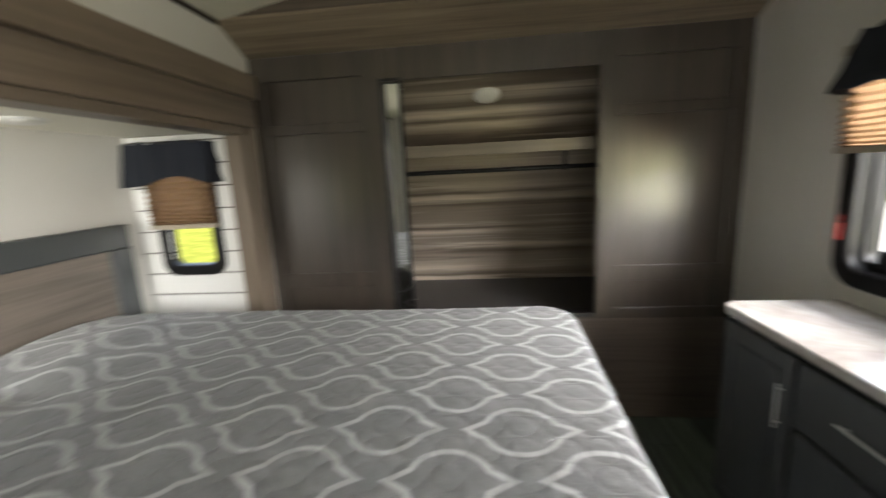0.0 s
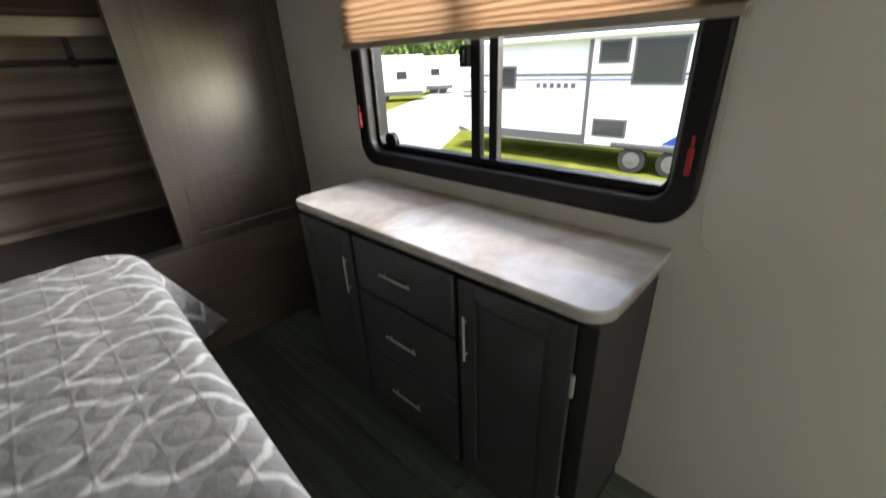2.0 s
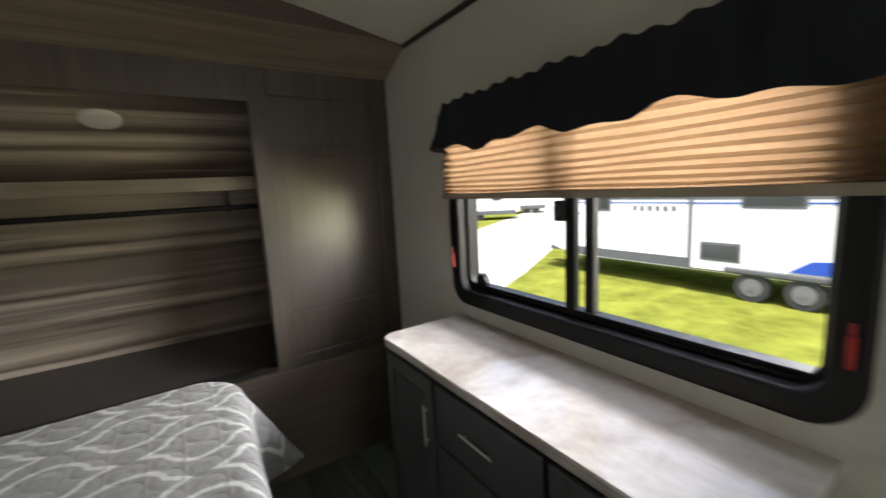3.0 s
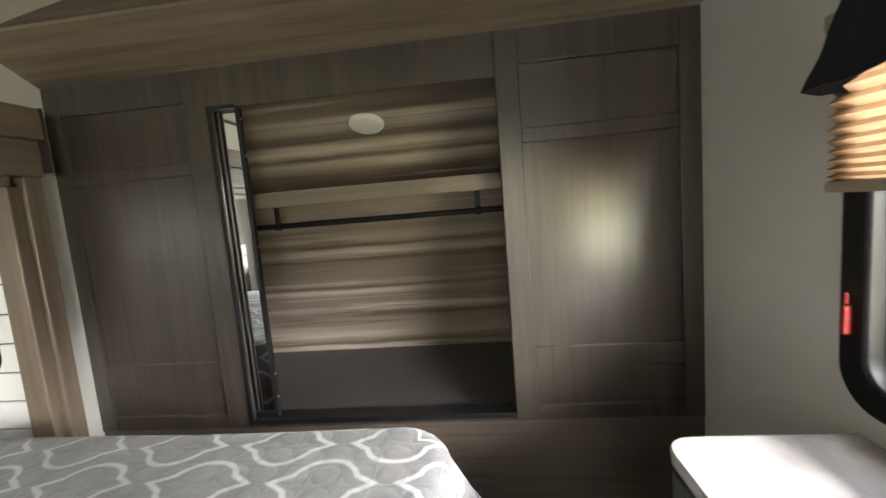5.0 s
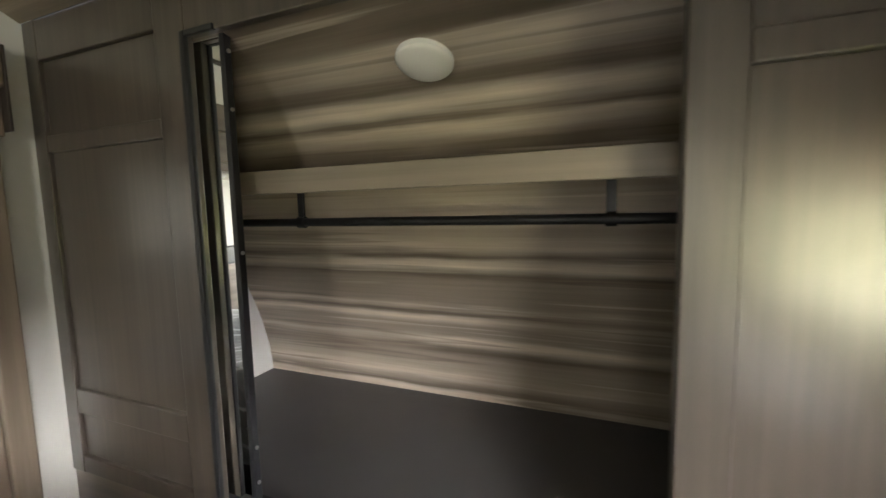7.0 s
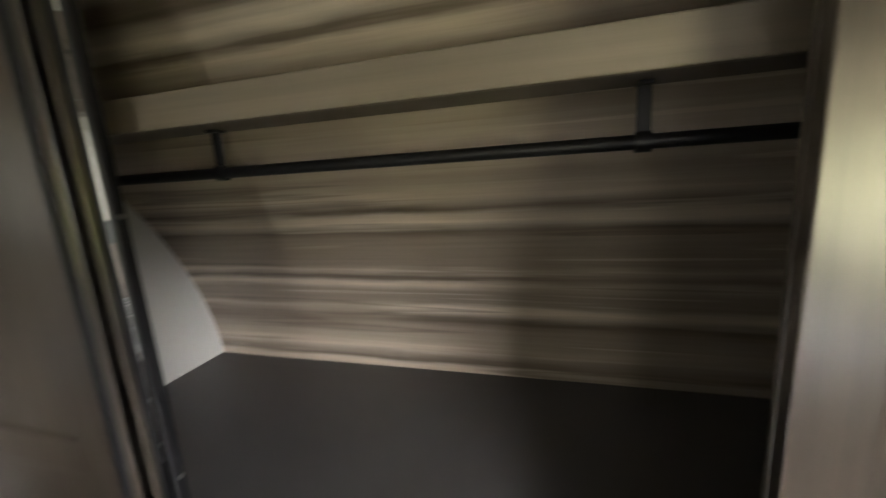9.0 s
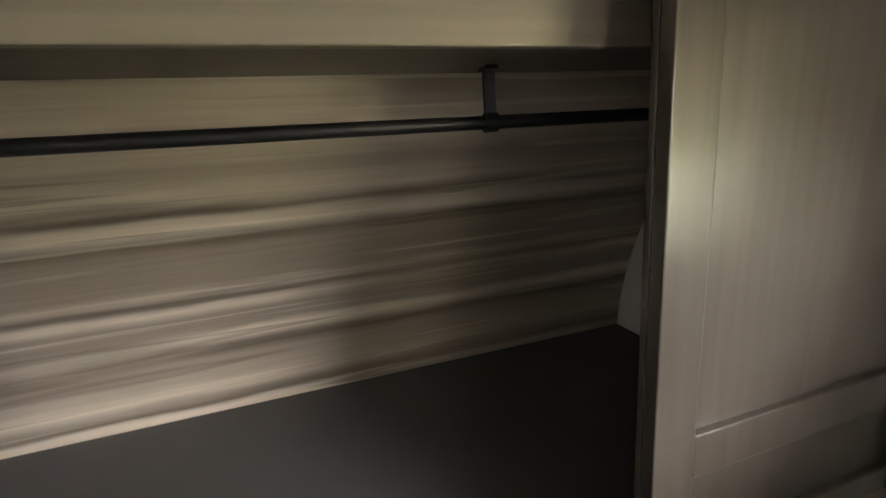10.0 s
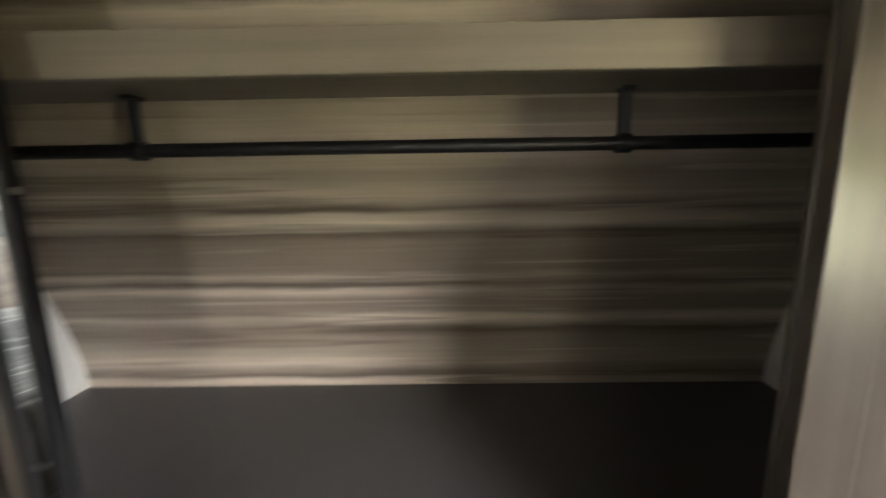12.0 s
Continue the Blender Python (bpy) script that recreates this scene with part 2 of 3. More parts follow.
def cloth(name, base, rough=0.9, amount=0.2):
    m = mat(name, base, rough)
    w = noise_tex(m, coords(m, (1, 1, 1)), 380, 3, 0.7)
    b = noise_tex(m, coords(m, (1, 1, 1)), 6, 4)
    col = ramp(m, b, [(0.3, tuple(c * (1 - amount) for c in base)), (0.7, tuple(c * (1 + amount) for c in base))])
    wire(m, col, bsdf(m).inputs["Base Color"])
    bump(m, w, 0.25, 0.001)
    return m


M_NAVY = cloth("navy_valance_cloth", (0.0085, 0.0112, 0.019))
M_BASECLOTH = cloth("dark_bed_base", (0.03, 0.028, 0.026))
M_MATTRESS = cloth("mattress_ticking", (0.55, 0.54, 0.52), 0.9, 0.05)


def shade_mat():
    m = mat("pleated_shade_cloth", (0.62, 0.44, 0.28), 0.8)
    tr = m.node_tree.nodes.new("ShaderNodeBsdfTranslucent")
    n = noise_tex(m, coords(m, (30, 1.5, 30)), 2.0, 4)
    c = ramp(m, n, [(0.3, (0.24, 0.146, 0.082)), (0.7, (0.29, 0.182, 0.107))])
    wire(m, c, tr.inputs["Color"])
    wire(m, c, bsdf(m).inputs["Base Color"])
    mx = m.node_tree.nodes.new("ShaderNodeMixShader")
    mx.inputs[0].default_value = 0.55
    wire(m, bsdf(m).outputs[0], mx.inputs[1])
    wire(m, tr.outputs[0], mx.inputs[2])
    wire(m, mx.outputs[0], m.node_tree.nodes["Material Output"].inputs["Surface"])
    return m


M_SHADE = shade_mat()
M_RAILCREAM = paint("shade_rail_taupe", (0.34, 0.29, 0.23), 0.5)


def glass_mat():
    m = mat("window_glass", (1, 1, 1), 0.0)
    b = bsdf(m)
    b.inputs["Transmission Weight"].default_value = 1.0
    b.inputs["IOR"].default_value = 1.04
    return m


M_GLASS = glass_mat()
M_GRASS = paint("lawn_grass", (0.088, 0.098, 0.018), 0.9, 40, 0.35, 0.5)
bsdf(M_GRASS).inputs["Specular IOR Level"].default_value = 0.0
M_GRAVEL = paint("pale_gravel", (0.30, 0.29, 0.27), 0.9, 60, 0.12, 0.4)
M_RVWHITE = paint("trailer_white", (0.72, 0.73, 0.74), 0.3, 40, 0.03, 0.02)
M_RVGREY = paint("trailer_grey", (0.072, 0.076, 0.083), 0.45)
M_RVDARK = paint("trailer_dark_window", (0.03, 0.035, 0.04), 0.12)
M_RVBLUE = paint("trailer_blue", (0.014, 0.055, 0.32), 0.35)
M_TYRE = paint("tyre_rubber", (0.02, 0.02, 0.02), 0.8)
M_RIM = mat("wheel_rim", (0.16, 0.16, 0.17), 0.5, 0.5)
M_LEAF = paint("leaf", (0.12, 0.19, 0.045), 0.7, 5, 0.4)
M_BARK = paint("bark", (0.09, 0.07, 0.05), 0.9, 30, 0.3, 0.5)


# ---- mesh helpers ----
def to_mesh(name, bm, material):
    me = bpy.data.meshes.new(name)
    bm.normal_update()
    bm.to_mesh(me)
    bm.free()
    if material is not None:
        me.materials.append(material)
    return me


def part(name, bm, material, parent, label=""):
    ob = new(name, to_mesh(name, bm, material))
    ob.parent = parent
    return tagged(ob, label)


def thing(name, label, category, group="", kind=""):
    ob = new(name)
    ob.empty_display_size = 0.05
    return tagged(ob, label, category, group, kind)


def solid(name, bm, material, label, category, group="", kind=""):
    return tagged(new(name, to_mesh(name, bm, material)), label, category, group, kind)


def smooth(ob, angle=40):
    lim = radians(angle)
    bm = bmesh.new()
    bm.from_mesh(ob.data)
    for f in bm.faces:
        f.smooth = True
    for e in bm.edges:
        e.smooth = len(e.link_faces) == 2 and e.calc_face_angle(0) < lim
        if e.smooth and e.calc_face_angle(0) > 0.02:
            a, b = sorted(f.calc_area() for f in e.link_faces)
            e.smooth = b < 6 * a
    bm.to_mesh(ob.data)
    bm.free()
    return ob


def block(a, b, bevel=0.0, seg=2, bm=None):
    """A box from corner a to corner b, its edges rounded."""
    one = bmesh.new()
    bmesh.ops.create_cube(one, size=1)
    for v in one.verts:
        v.co = Vector([(a[i] + b[i]) / 2 + v.co[i] * (b[i] - a[i]) for i in range(3)])
    if bevel:
        bmesh.ops.bevel(one, geom=one.edges[:], offset=bevel, segments=seg, affect="EDGES", profile=0.5)
    if bm is None:
        return one
    me = bpy.data.meshes.new("tmp")
    one.to_mesh(me)
    one.free()
    bm.from_mesh(me)
    bpy.data.meshes.remove(me)
    return bm


def rod(a, b, r, sides=20, r2=None, bm=None):
    bm = bm or bmesh.new()
    a, b = Vector(a), Vector(b)
    m = Matrix.Translation((a + b) / 2) @ (b - a).to_track_quat("Z", "Y").to_matrix().to_4x4()
    bmesh.ops.create_cone(bm, cap_ends=True, segments=sides, radius1=r, radius2=r if r2 is None else r2, depth=(b - a).length, matrix=m)
    return bm


def rounded(u0, u1, v0, v1, r, n=8):
    """A loop round a rectangle with rounded corners."""
    pts = []
    for cu, cv, s in ((u1 - r, v1 - r, 0), (u0 + r, v1 - r, 90), (u0 + r, v0 + r, 180), (u1 - r, v0 + r, 270)):
        for i in range(n + 1):
            t = radians(s + 90 * i / n)
            pts.append((cu + r * math.cos(t), cv + r * math.sin(t)))
    return pts


def loops(rings, closed=True, caps=(False, False)):
    """Faces between successive rings of points."""
    bm = bmesh.new()
    vs = [[bm.verts.new(p) for p in ring] for ring in rings]
    n = len(vs[0])
    for r0, r1 in zip(vs, vs[1:]):
        for i in range(n if closed else n - 1):
            j = (i + 1) % n
            bm.faces.new((r0[i], r0[j], r1[j], r1[i]))
    if caps[0]:
        bm.faces.new(list(reversed(vs[0])))
    if caps[1]:
        bm.faces.new(vs[-1])
    bmesh.ops.recalc_face_normals(bm, faces=bm.faces[:])
    return bm


def frame_ring(place, outer, inner, d0, d1, soft=0.008):
    """A window surround with rounded corners; place(u, v, depth) gives the point. The room side is at depth d0."""
    ou, iu = outer, inner

    def ring(r, grow, d):
        u0, u1, v0, v1, rad = r
        return [place(u, v, d) for u, v in rounded(u0 - grow, u1 + grow, v0 - grow, v1 + grow, rad + grow)]
    rings = [ring(ou, 0, d1), ring(ou, 0, d0 + soft), ring(ou, -soft * 0.3, d0 + soft * 0.3), ring(ou, -soft, d0),
             ring(iu, soft, d0), ring(iu, soft * 0.3, d0 + soft * 0.3), ring(iu, 0, d0 + soft), ring(iu, 0, d1), ring(ou, 0, d1)]
    bm = loops(rings)
    bmesh.ops.remove_doubles(bm, verts=bm.verts[:], dist=1e-5)
    bmesh.ops.recalc_face_normals(bm, faces=bm.faces[:])
    return bm


# ---- the room ----
XE, XW, YF, YS = 1.10, -1.36, 2.06, -1.25
S = dict(kind="structure")

slab = block((XW - 0.6, YS - 0.05, -0.10), (XE + 0.1, 2.10, -0.008))
block((-0.32, YS - 1.42, -0.10), (XE + 0.1, YS - 0.0501, -0.008), 0.0, 2, slab)
sub = solid("floor", slab, M_TOE, "dark plank floor of the bedroom", "floor", **S)

# east wall with its window opening
WY0, WY1, WZ0, WZ1 = 0.245, 1.43, 1.00, 1.70
east = thing("wall_east", "pale grey wallboard wall with a wide window", "wall", kind="structure")
for a, b in (((XE, YS, 0), (XE + 0.06, WY0, 2.2)), ((XE, WY1, 0), (XE + 0.06, 2.085, 2.2)), ((XE, WY0, 0), (XE + 0.06, WY1, WZ0)), ((XE, WY0, WZ1), (XE + 0.06, WY1, 2.2))):
    part("panel", block(a, b), M_WALL, east)

# west wall round the slide-out
SY0, SY1, SZ = -0.10, 1.865, 1.66
west = thing("wall_west", "pale wallboard wall with a wide slide-out opening", "wall", kind="structure")
for a, b in (((XW - 0.06, YS, 0), (XW, SY0, 2.2)), ((XW - 0.06, SY1, 0), (XW, 2.085, 2.2)), ((XW - 0.06, SY0, SZ), (XW, SY1, 2.2))):
    part("panel", block(a, b), M_WALL, west)

# slide-out shell
SX = -1.96
solid("wall_slide_head", block((SX - 0.06, -0.21, 0), (SX, 1.92, 1.72)), M_WALL, "pale wallboard wall behind the bed's head", "wall", **S)
solid("slide_ceiling", block((SX, -0.21, 1.65), (XW - 0.06, 1.92, 1.72)), M_CEIL, "white ceiling panel of the slide-out", "ceiling", **S)
solid("slide_floor", block((SX, -0.21, 0.0), (XW - 0.06, 1.92, 0.06)), M_TOE, "dark floor of the slide-out", "floor", **S)


def end_wall(name, label, y0, y1, x0, x1, z0, z1, material):
    w = thing(name, label, "wall", kind="structure")
    for a, b in (((SX, y0, 0.06), (x0, y1, 1.65)), ((x1, y0, 0.06), (XW - 0.06, y1, 1.65)), ((x0, y0, 0.06), (x1, y1, z0)), ((x0, y0, z1), (x1, y1, 1.65))):
        part("panel", block(a, b), material, w)
    return w


NX0, NX1, NZ0, NZ1 = -1.80, -1.545, 0.985, 1.50
north_end = end_wall("wall_slide_north", "white boarded end wall of the slide-out with a small window", 1.875, 1.92, NX0, NX1, NZ0, NZ1, M_CAP)
end_wall("wall_slide_south", "white end wall of the slide-out", -0.21, -0.16, -1.79, -1.53, 0.97, 1.43, M_WHITE)

# wall behind the camera; doorway and landing are unseen, added to let light in
south = thing("wall_south", "pale wallboard wall with an open doorway", "wall", kind="structure")
for a, b in (((XW - 0.06, YS - 0.05, 0), (0.10, YS, 2.35)), ((0.82, YS - 0.05, 0), (XE + 0.06, YS, 2.35)), ((0.10, YS - 0.05, 1.92), (0.82, YS, 2.35))):
    part("panel", block(a, b), M_WALL, south)
landing = thing("wall_landing", "plain pale walls of an unseen landing added past the doorway", "wall", kind="structure")
for a, b in (((-0.30, -2.65, 0), (-0.24, YS - 0.05, 2.2)), ((-0.24, -2.65, 0), (XE + 0.06, -2.59, 2.2)), ((XE, -2.59, 0), (XE + 0.06, -2.40, 2.2)), ((XE, -1.50, 0), (XE + 0.06, YS - 0.05, 2.2)),
             ((XE, -2.40, 0), (XE + 0.06, -1.50, 0.95)), ((XE, -2.40, 1.85), (XE + 0.06, -1.50, 2.2)), ((-0.30, -2.65, 2.2), (XE + 0.06, YS - 0.05, 2.26))):
    part("panel", block(a, b), M_WALL, landing)

# arched ceiling, highest along the middle
XM = (XE + XW) / 2
HALF = (XE - XW) / 2


def arch(x):
    s = (x - XM) / HALF
    return 2.13 + 0.15 * (1 - abs(s) ** 1.8)


prof = [XW - 0.06 + i * (XE - XW + 0.12) / 36 for i in range(37)]
rings = []
for y in (YS - 0.05, 2.10):
    rings.append([(x, y, arch(max(XW, min(XE, x)))) for x in prof] + [(x, y, arch(max(XW, min(XE, x))) + 0.05) for x in reversed(prof)])
bm = loops(rings, True, (True, True))
smooth(solid("ceiling", bm, M_CEIL, "off-white arched ceiling panels", "ceiling", **S), 30)
# thin dark cove strips where the ceiling meets the side walls
for x0, x1, nm in ((XE - 0.012, XE, "trim_east"), (XW, XW + 0.012, "trim_west")):
    solid(nm, block((x0, YS, 2.112), (x1, 1.838, 2.134), 0.003), M_CAP, "thin dark strip along the ceiling's edge", "trim", **S)

# wood beam across the front, dark infill above it
beam = thing("ceiling_beam", "brown wood-grain boxed beam above the wardrobe", "beam", kind="structure")
slope = loops([[(x, 1.838, 2.128), (x, 2.058, 2.020), (x, 2.058, 2.040), (x, 1.846, 2.144)] for x in (XW, XE)], True, (True, True))
smooth(part("sloped_board", slope, M_BEAM, beam))
top = [XW + i * (XE - XW) / 24 for i in range(25)]
infill = loops([[(x, 1.850, 2.128) for x in top] + [(x, 1.850, arch(x) + 0.004) for x in reversed(top)],
                [(x, 1.866, 2.128) for x in top] + [(x, 1.866, arch(x) + 0.004) for x in reversed(top)]], True, (True, True))
part("infill_panel", infill, M_KICK, beam, "dark panel between beam and arched ceiling")

# trim round the slide-out opening
header = thing("slide_header", "brown wood-grain header trim over the slide-out", "trim", kind="structure")
smooth(part("upper_board", block((XW, SY0 - 0.17, 1.80), (XW + 0.085, 1.972, 1.915), 0.006), M_TRIM, header))
smooth(part("lower_board", block((XW, SY0 - 0.17, 1.665), (XW + 0.06, 1.972, 1.80), 0.006), M_TRIM, header))
smooth(part("lip", block((XW - 0.06, SY0, 1.628), (XW + 0.045, SY1, 1.665), 0.004), M_TRIM, header))
smooth(part("end_cap", block((XW + 0.003, 1.972, 1.68), (XW + 0.088, 1.980, 1.918), 0.002), M_CAP, header, "dark end cap of the header"))
post = thing("slide_post", "brown wood-grain upright trim beside the slide-out", "trim", kind="structure")
smooth(part("flange", block((XW, 1.895, 0.0), (XW + 0.058, 1.957, 1.664), 0.006), M_POST, post))
smooth(part("jamb", block((XW - 0.055, 1.848, 0.0), (XW + 0.04, 1.895, 1.628), 0.005), M_POST, post))

# ---- wardrobe ----
ward = thing("wardrobe", "dark grey-brown wood-grain wardrobe front with recessed panels, open in the middle", "wardrobe")
FY0, FY1 = YF, YF + 0.025
OX0, OX1, OZ0, OZ1 = -0.665, 0.413, 0.605, 1.868
RAILS = ((0.585, 0.645), (0.792, 0.875), (1.632, 1.683), (1.902, 2.022))
PANES = ((0.645, 0.792), (0.875, 1.632), (1.683, 1.902))
for x0, x1 in ((XW, -1.295), (-0.775, OX0), (OX1, 0.495), (1.03, XE)):
    smooth(part("stile", block((x0, FY0, 0.585), (x1, FY1, 2.022), 0.003), M_WARD, ward))
for x0, x1 in ((-1.295, -0.775), (0.495, 1.03)):
    for z0, z1 in RAILS:
        smooth(part("rail", block((x0, FY0 + 0.001, z0), (x1, FY1, z1), 0.004), M_WARD, ward))
    for z0, z1 in PANES:
        smooth(part("panel", block((x0, FY0 + 0.013, z0), (x1, FY1 - 0.002, z1), 0.001), M_WARD, ward))
smooth(part("top_rail", block((OX0, FY0 + 0.001, OZ1), (OX1, FY1, 2.022), 0.003), M_WARD, ward))
smooth(part("bottom_rail", block((OX0, FY0 + 0.001, 0.585), (OX1, FY1, OZ0), 0.003), M_WARD, ward))
smooth(part("kick_panel", block((XW, FY0 + 0.006, 0.0), (XE, FY1, 0.585), 0.002), M_KICK, ward, "plain dark panel below the opening"))

# thick inner edge of the opening on the side away from the sliding door
smooth(part("reveal", block((OX1 - 0.001, FY1 + 0.0005, 0.622), (OX1 + 0.03, FY1 + 0.013, OZ1 + 0.02), 0.002), M_WARD, ward))

# niche behind the front
CX0, CX1 = -1.42, 1.155
CURVE = ((3.020, 0.54), (3.014, 0.62), (2.990, 0.75), (2.945, 0.90), (2.882, 1.05), (2.800, 1.20), (2.705, 1.34), (2.620, 1.46), (2.560, 1.56), (2.505, 1.65), (2.445, 1.725), (2.375, 1.777), (2.302, 1.810), (2.190, 1.846), (2.086, 1.870))


def curve_at(points, n):
    """Points spaced evenly along a smooth line through the given ones."""
    out = []
    for k in range(n + 1):
        f = k / n * (len(points) - 1)
        i = min(int(f), len(points) - 2)
        t = f - i
        p0, p1, p2, p3 = (Vector(points[max(0, min(len(points) - 1, i + d))]) for d in (-1, 0, 1, 2))
        out.append(0.5 * (2 * p1 + (p2 - p0) * t + (2 * p0 - 5 * p1 + 4 * p2 - p3) * t * t + (3 * p1 - p0 - 3 * p2 + p3) * t ** 3))
    return out


fine = [(p.x, p.y) for p in curve_at(CURVE, 70)]
bm = loops([[(x, y, z) for y, z in fine] + [(x, y + 0.02, z + 0.012) for y, z in reversed(fine)] for x in (CX0, CX1)], True, (True, True))
# the print follows the panel's length and its rise along the curve
rise = [0.0]
for (ya, za), (yb, zb) in zip(fine, fine[1:]):
    rise.append(rise[-1] + math.hypot(yb - ya, zb - za))
bm.verts.index_update()
print_uv = bm.loops.layers.uv.new("print")
for f in bm.faces:
    for lp in f.loops:
        k = lp.vert.index % (2 * len(fine))
        lp[print_uv].uv = (lp.vert.co.x, rise[k if k < len(fine) else 2 * len(fine) - 1 - k])
smooth(part("back_panel", bm, M_STREAK, ward, "curved back panel with streaked plank print"), 30)
part("niche_floor", block((CX0, FY1, 0.535), (CX1, 3.02, 0.56), 0.0), M_CFLOOR, ward, "dark charcoal floor of the wardrobe")
for x0, x1 in ((CX0 - 0.03, CX0), (CX1, CX1 + 0.03)):
    part("side_panel", block((x0, FY1, 0.50), (x1, 3.06, 2.10)), M_WHITE, ward, "white side panel of the wardrobe")
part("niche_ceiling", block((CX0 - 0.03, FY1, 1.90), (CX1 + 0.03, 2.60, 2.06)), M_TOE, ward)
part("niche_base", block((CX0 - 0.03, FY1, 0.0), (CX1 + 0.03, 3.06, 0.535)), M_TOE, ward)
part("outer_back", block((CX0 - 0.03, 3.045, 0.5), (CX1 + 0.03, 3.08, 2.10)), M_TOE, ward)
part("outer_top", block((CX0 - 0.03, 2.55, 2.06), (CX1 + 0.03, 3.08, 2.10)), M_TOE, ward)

shelf = thing("wardrobe_shelf", "taupe shelf across the wardrobe with a deep front edge", "shelf")
smooth(part("shelf_edge", block((CX0, 2.188, 1.482), (CX1, 2.206, 1.546), 0.003), M_FASCIA, shelf))
smooth(part("shelf_board", block((CX0, 2.206, 1.502), (CX1, 2.465, 1.522), 0.001), M_SHELF, shelf))

rail = thing("hanging_rail", "black metal clothes rail hung under the shelf", "clothes rail")
smooth(part("tube", rod((CX0, 2.405, 1.398), (CX1, 2.405, 1.398), 0.0135, 24), M_BLKMETAL, rail))
for x in (-0.632, 0.317):
    bm = block((x - 0.012, 2.400, 1.405), (x + 0.012, 2.410, 1.496), 0.002)
    block((x - 0.013, 2.385, 1.494), (x + 0.013, 2.425, 1.5015), 0.002, 2, bm)
    rod((x - 0.013, 2.405, 1.398), (x + 0.013, 2.405, 1.398), 0.019, 20, None, bm)
    smooth(part("bracket", bm, M_BLKMETAL, rail))

lamp = thing("wardrobe_lamp", "round white puck lamp on the wardrobe's back panel, switched off", "lamp")


def puck(parent, centre, normal, r, depth):
    n = Vector(normal).normalized()
    q = n.to_track_quat("Z", "Y").to_matrix().to_4x4()
    prof = [(r, 0), (r, depth * 0.35), (r * 0.97, depth * 0.5)]
    rings = [[(rr * math.cos(a), rr * math.sin(a), h) for a in [2 * math.pi * i / 40 for i in range(40)]] for rr, h in prof]
    b = part("base", loops(rings, True, (True, True)), M_WHITE, parent)
    dome = [(r * 0.955 * math.cos(t), depth * 0.5 + depth * 0.6 * math.sin(t)) for t in [radians(a) for a in (0, 15, 32, 50, 68, 82)]]
    rings = [[(rr * math.cos(a), rr * math.sin(a), h) for a in [2 * math.pi * i / 40 for i in range(40)]] for rr, h in dome]
    d = part("diffuser", loops(rings, True, (True, True)), M_PUCK, parent)
    for o in (b, d):
        o.data.transform(Matrix.Translation(centre) @ q)
        smooth(o, 35)


puck(lamp, (-0.128, 2.301, 1.809), (0, -0.36, -1), 0.075, 0.022)

door = thing("sliding_mirror_door", "black-framed mirror door slid back behind the wardrobe front", "sliding door")
smooth(part("mirror", block((-1.26, 2.0945, 0.64), (-0.583, 2.0985, 1.90)), M_MIRROR, door, "mirror pane"))
edge = part("edge_post", block((-0.584, 2.088, 0.612), (-0.567, 2.110, 1.899), 0.003), M_BLKMETAL, door, "black metal edge of the door")
smooth(edge)
for z in (0.70, 0.80, 1.33, 1.69, 1.83):
    smooth(part("screw", rod((-0.567, 2.099, z), (-0.5635, 2.099, z), 0.005, 14), M_STEEL, edge))
smooth(part("bottom_bar", block((-1.26, 2.090, 0.612), (-0.584, 2.108, 0.64), 0.002), M_BLKMETAL, door))
track = thing("door_track", "black metal trim and track round the wardrobe opening", "track")
smooth(part("side_strip", block((-0.678, 2.054, 0.598), (-0.660, 2.0675, 1.88), 0.003), M_BLKMETAL, track))
smooth(part("top_cap", block((-0.660, 2.055, 1.866), (-0.565, 2.0675, 1.880), 0.002), M_BLKMETAL, track))
smooth(part("bottom_track", block((-0.660, 2.056, 0.598), (OX1 - 0.002, 2.0855, 0.620), 0.003), M_BLKMETAL, track))
smooth(part("rear_track", block((-0.700, 2.088, 0.560), (OX1 - 0.002, 2.158, 0.611), 0.003), M_BLKMETAL, track))

# ---- east window ----
def at_east(y, z, d):
    return (XE + d, y, z)


win = thing("window_1", "wide black-framed sliding window with rounded corners", "window", kind="structure")
smooth(part("frame", frame_ring(at_east, (0.185, 1.492, 0.940, 1.760, 0.095), (0.247, 1.428, 1.002, 1.698, 0.055), -0.022, 0.055), M_BLACK, win), 50)
smooth(part("inner_frame", frame_ring(at_east, (0.2475, 1.4275, 1.0025, 1.6975, 0.0545), (0.262, 1.412, 1.018, 1.682, 0.045), 0.022, 0.075, 0.004), M_BLACK, win), 50)
smooth(part("sash_stile", block((1.122, 0.862, 1.010), (1.150, 0.900, 1.690), 0.004), M_BLACK, win))
smooth(part("mullion", block((1.135, 0.800, 1.010), (1.165, 0.834, 1.690), 0.004), M_BLACK, win))
smooth(part("sash_track", block((1.124, 0.262, 1.0185), (1.170, 1.412, 1.030), 0.002), M_BLACK, win))
for y0, y1, x in ((0.262, 0.80, 1.158), (0.87, 1.412, 1.140)):
    g = part("pane", block((x, y0, 1.024), (x + 0.004, y1, 1.682)), M_GLASS, win, "clear glass pane")
    g.visible_shadow = False
bm = block((1.100, 0.893, 1.318), (1.126, 0.928, 1.385), 0.005)
block((1.090, 0.902, 1.335), (1.102, 0.920, 1.372), 0.004, 2, bm)
smooth(part("latch", bm, M_BLACK, win, "black sash latch"))
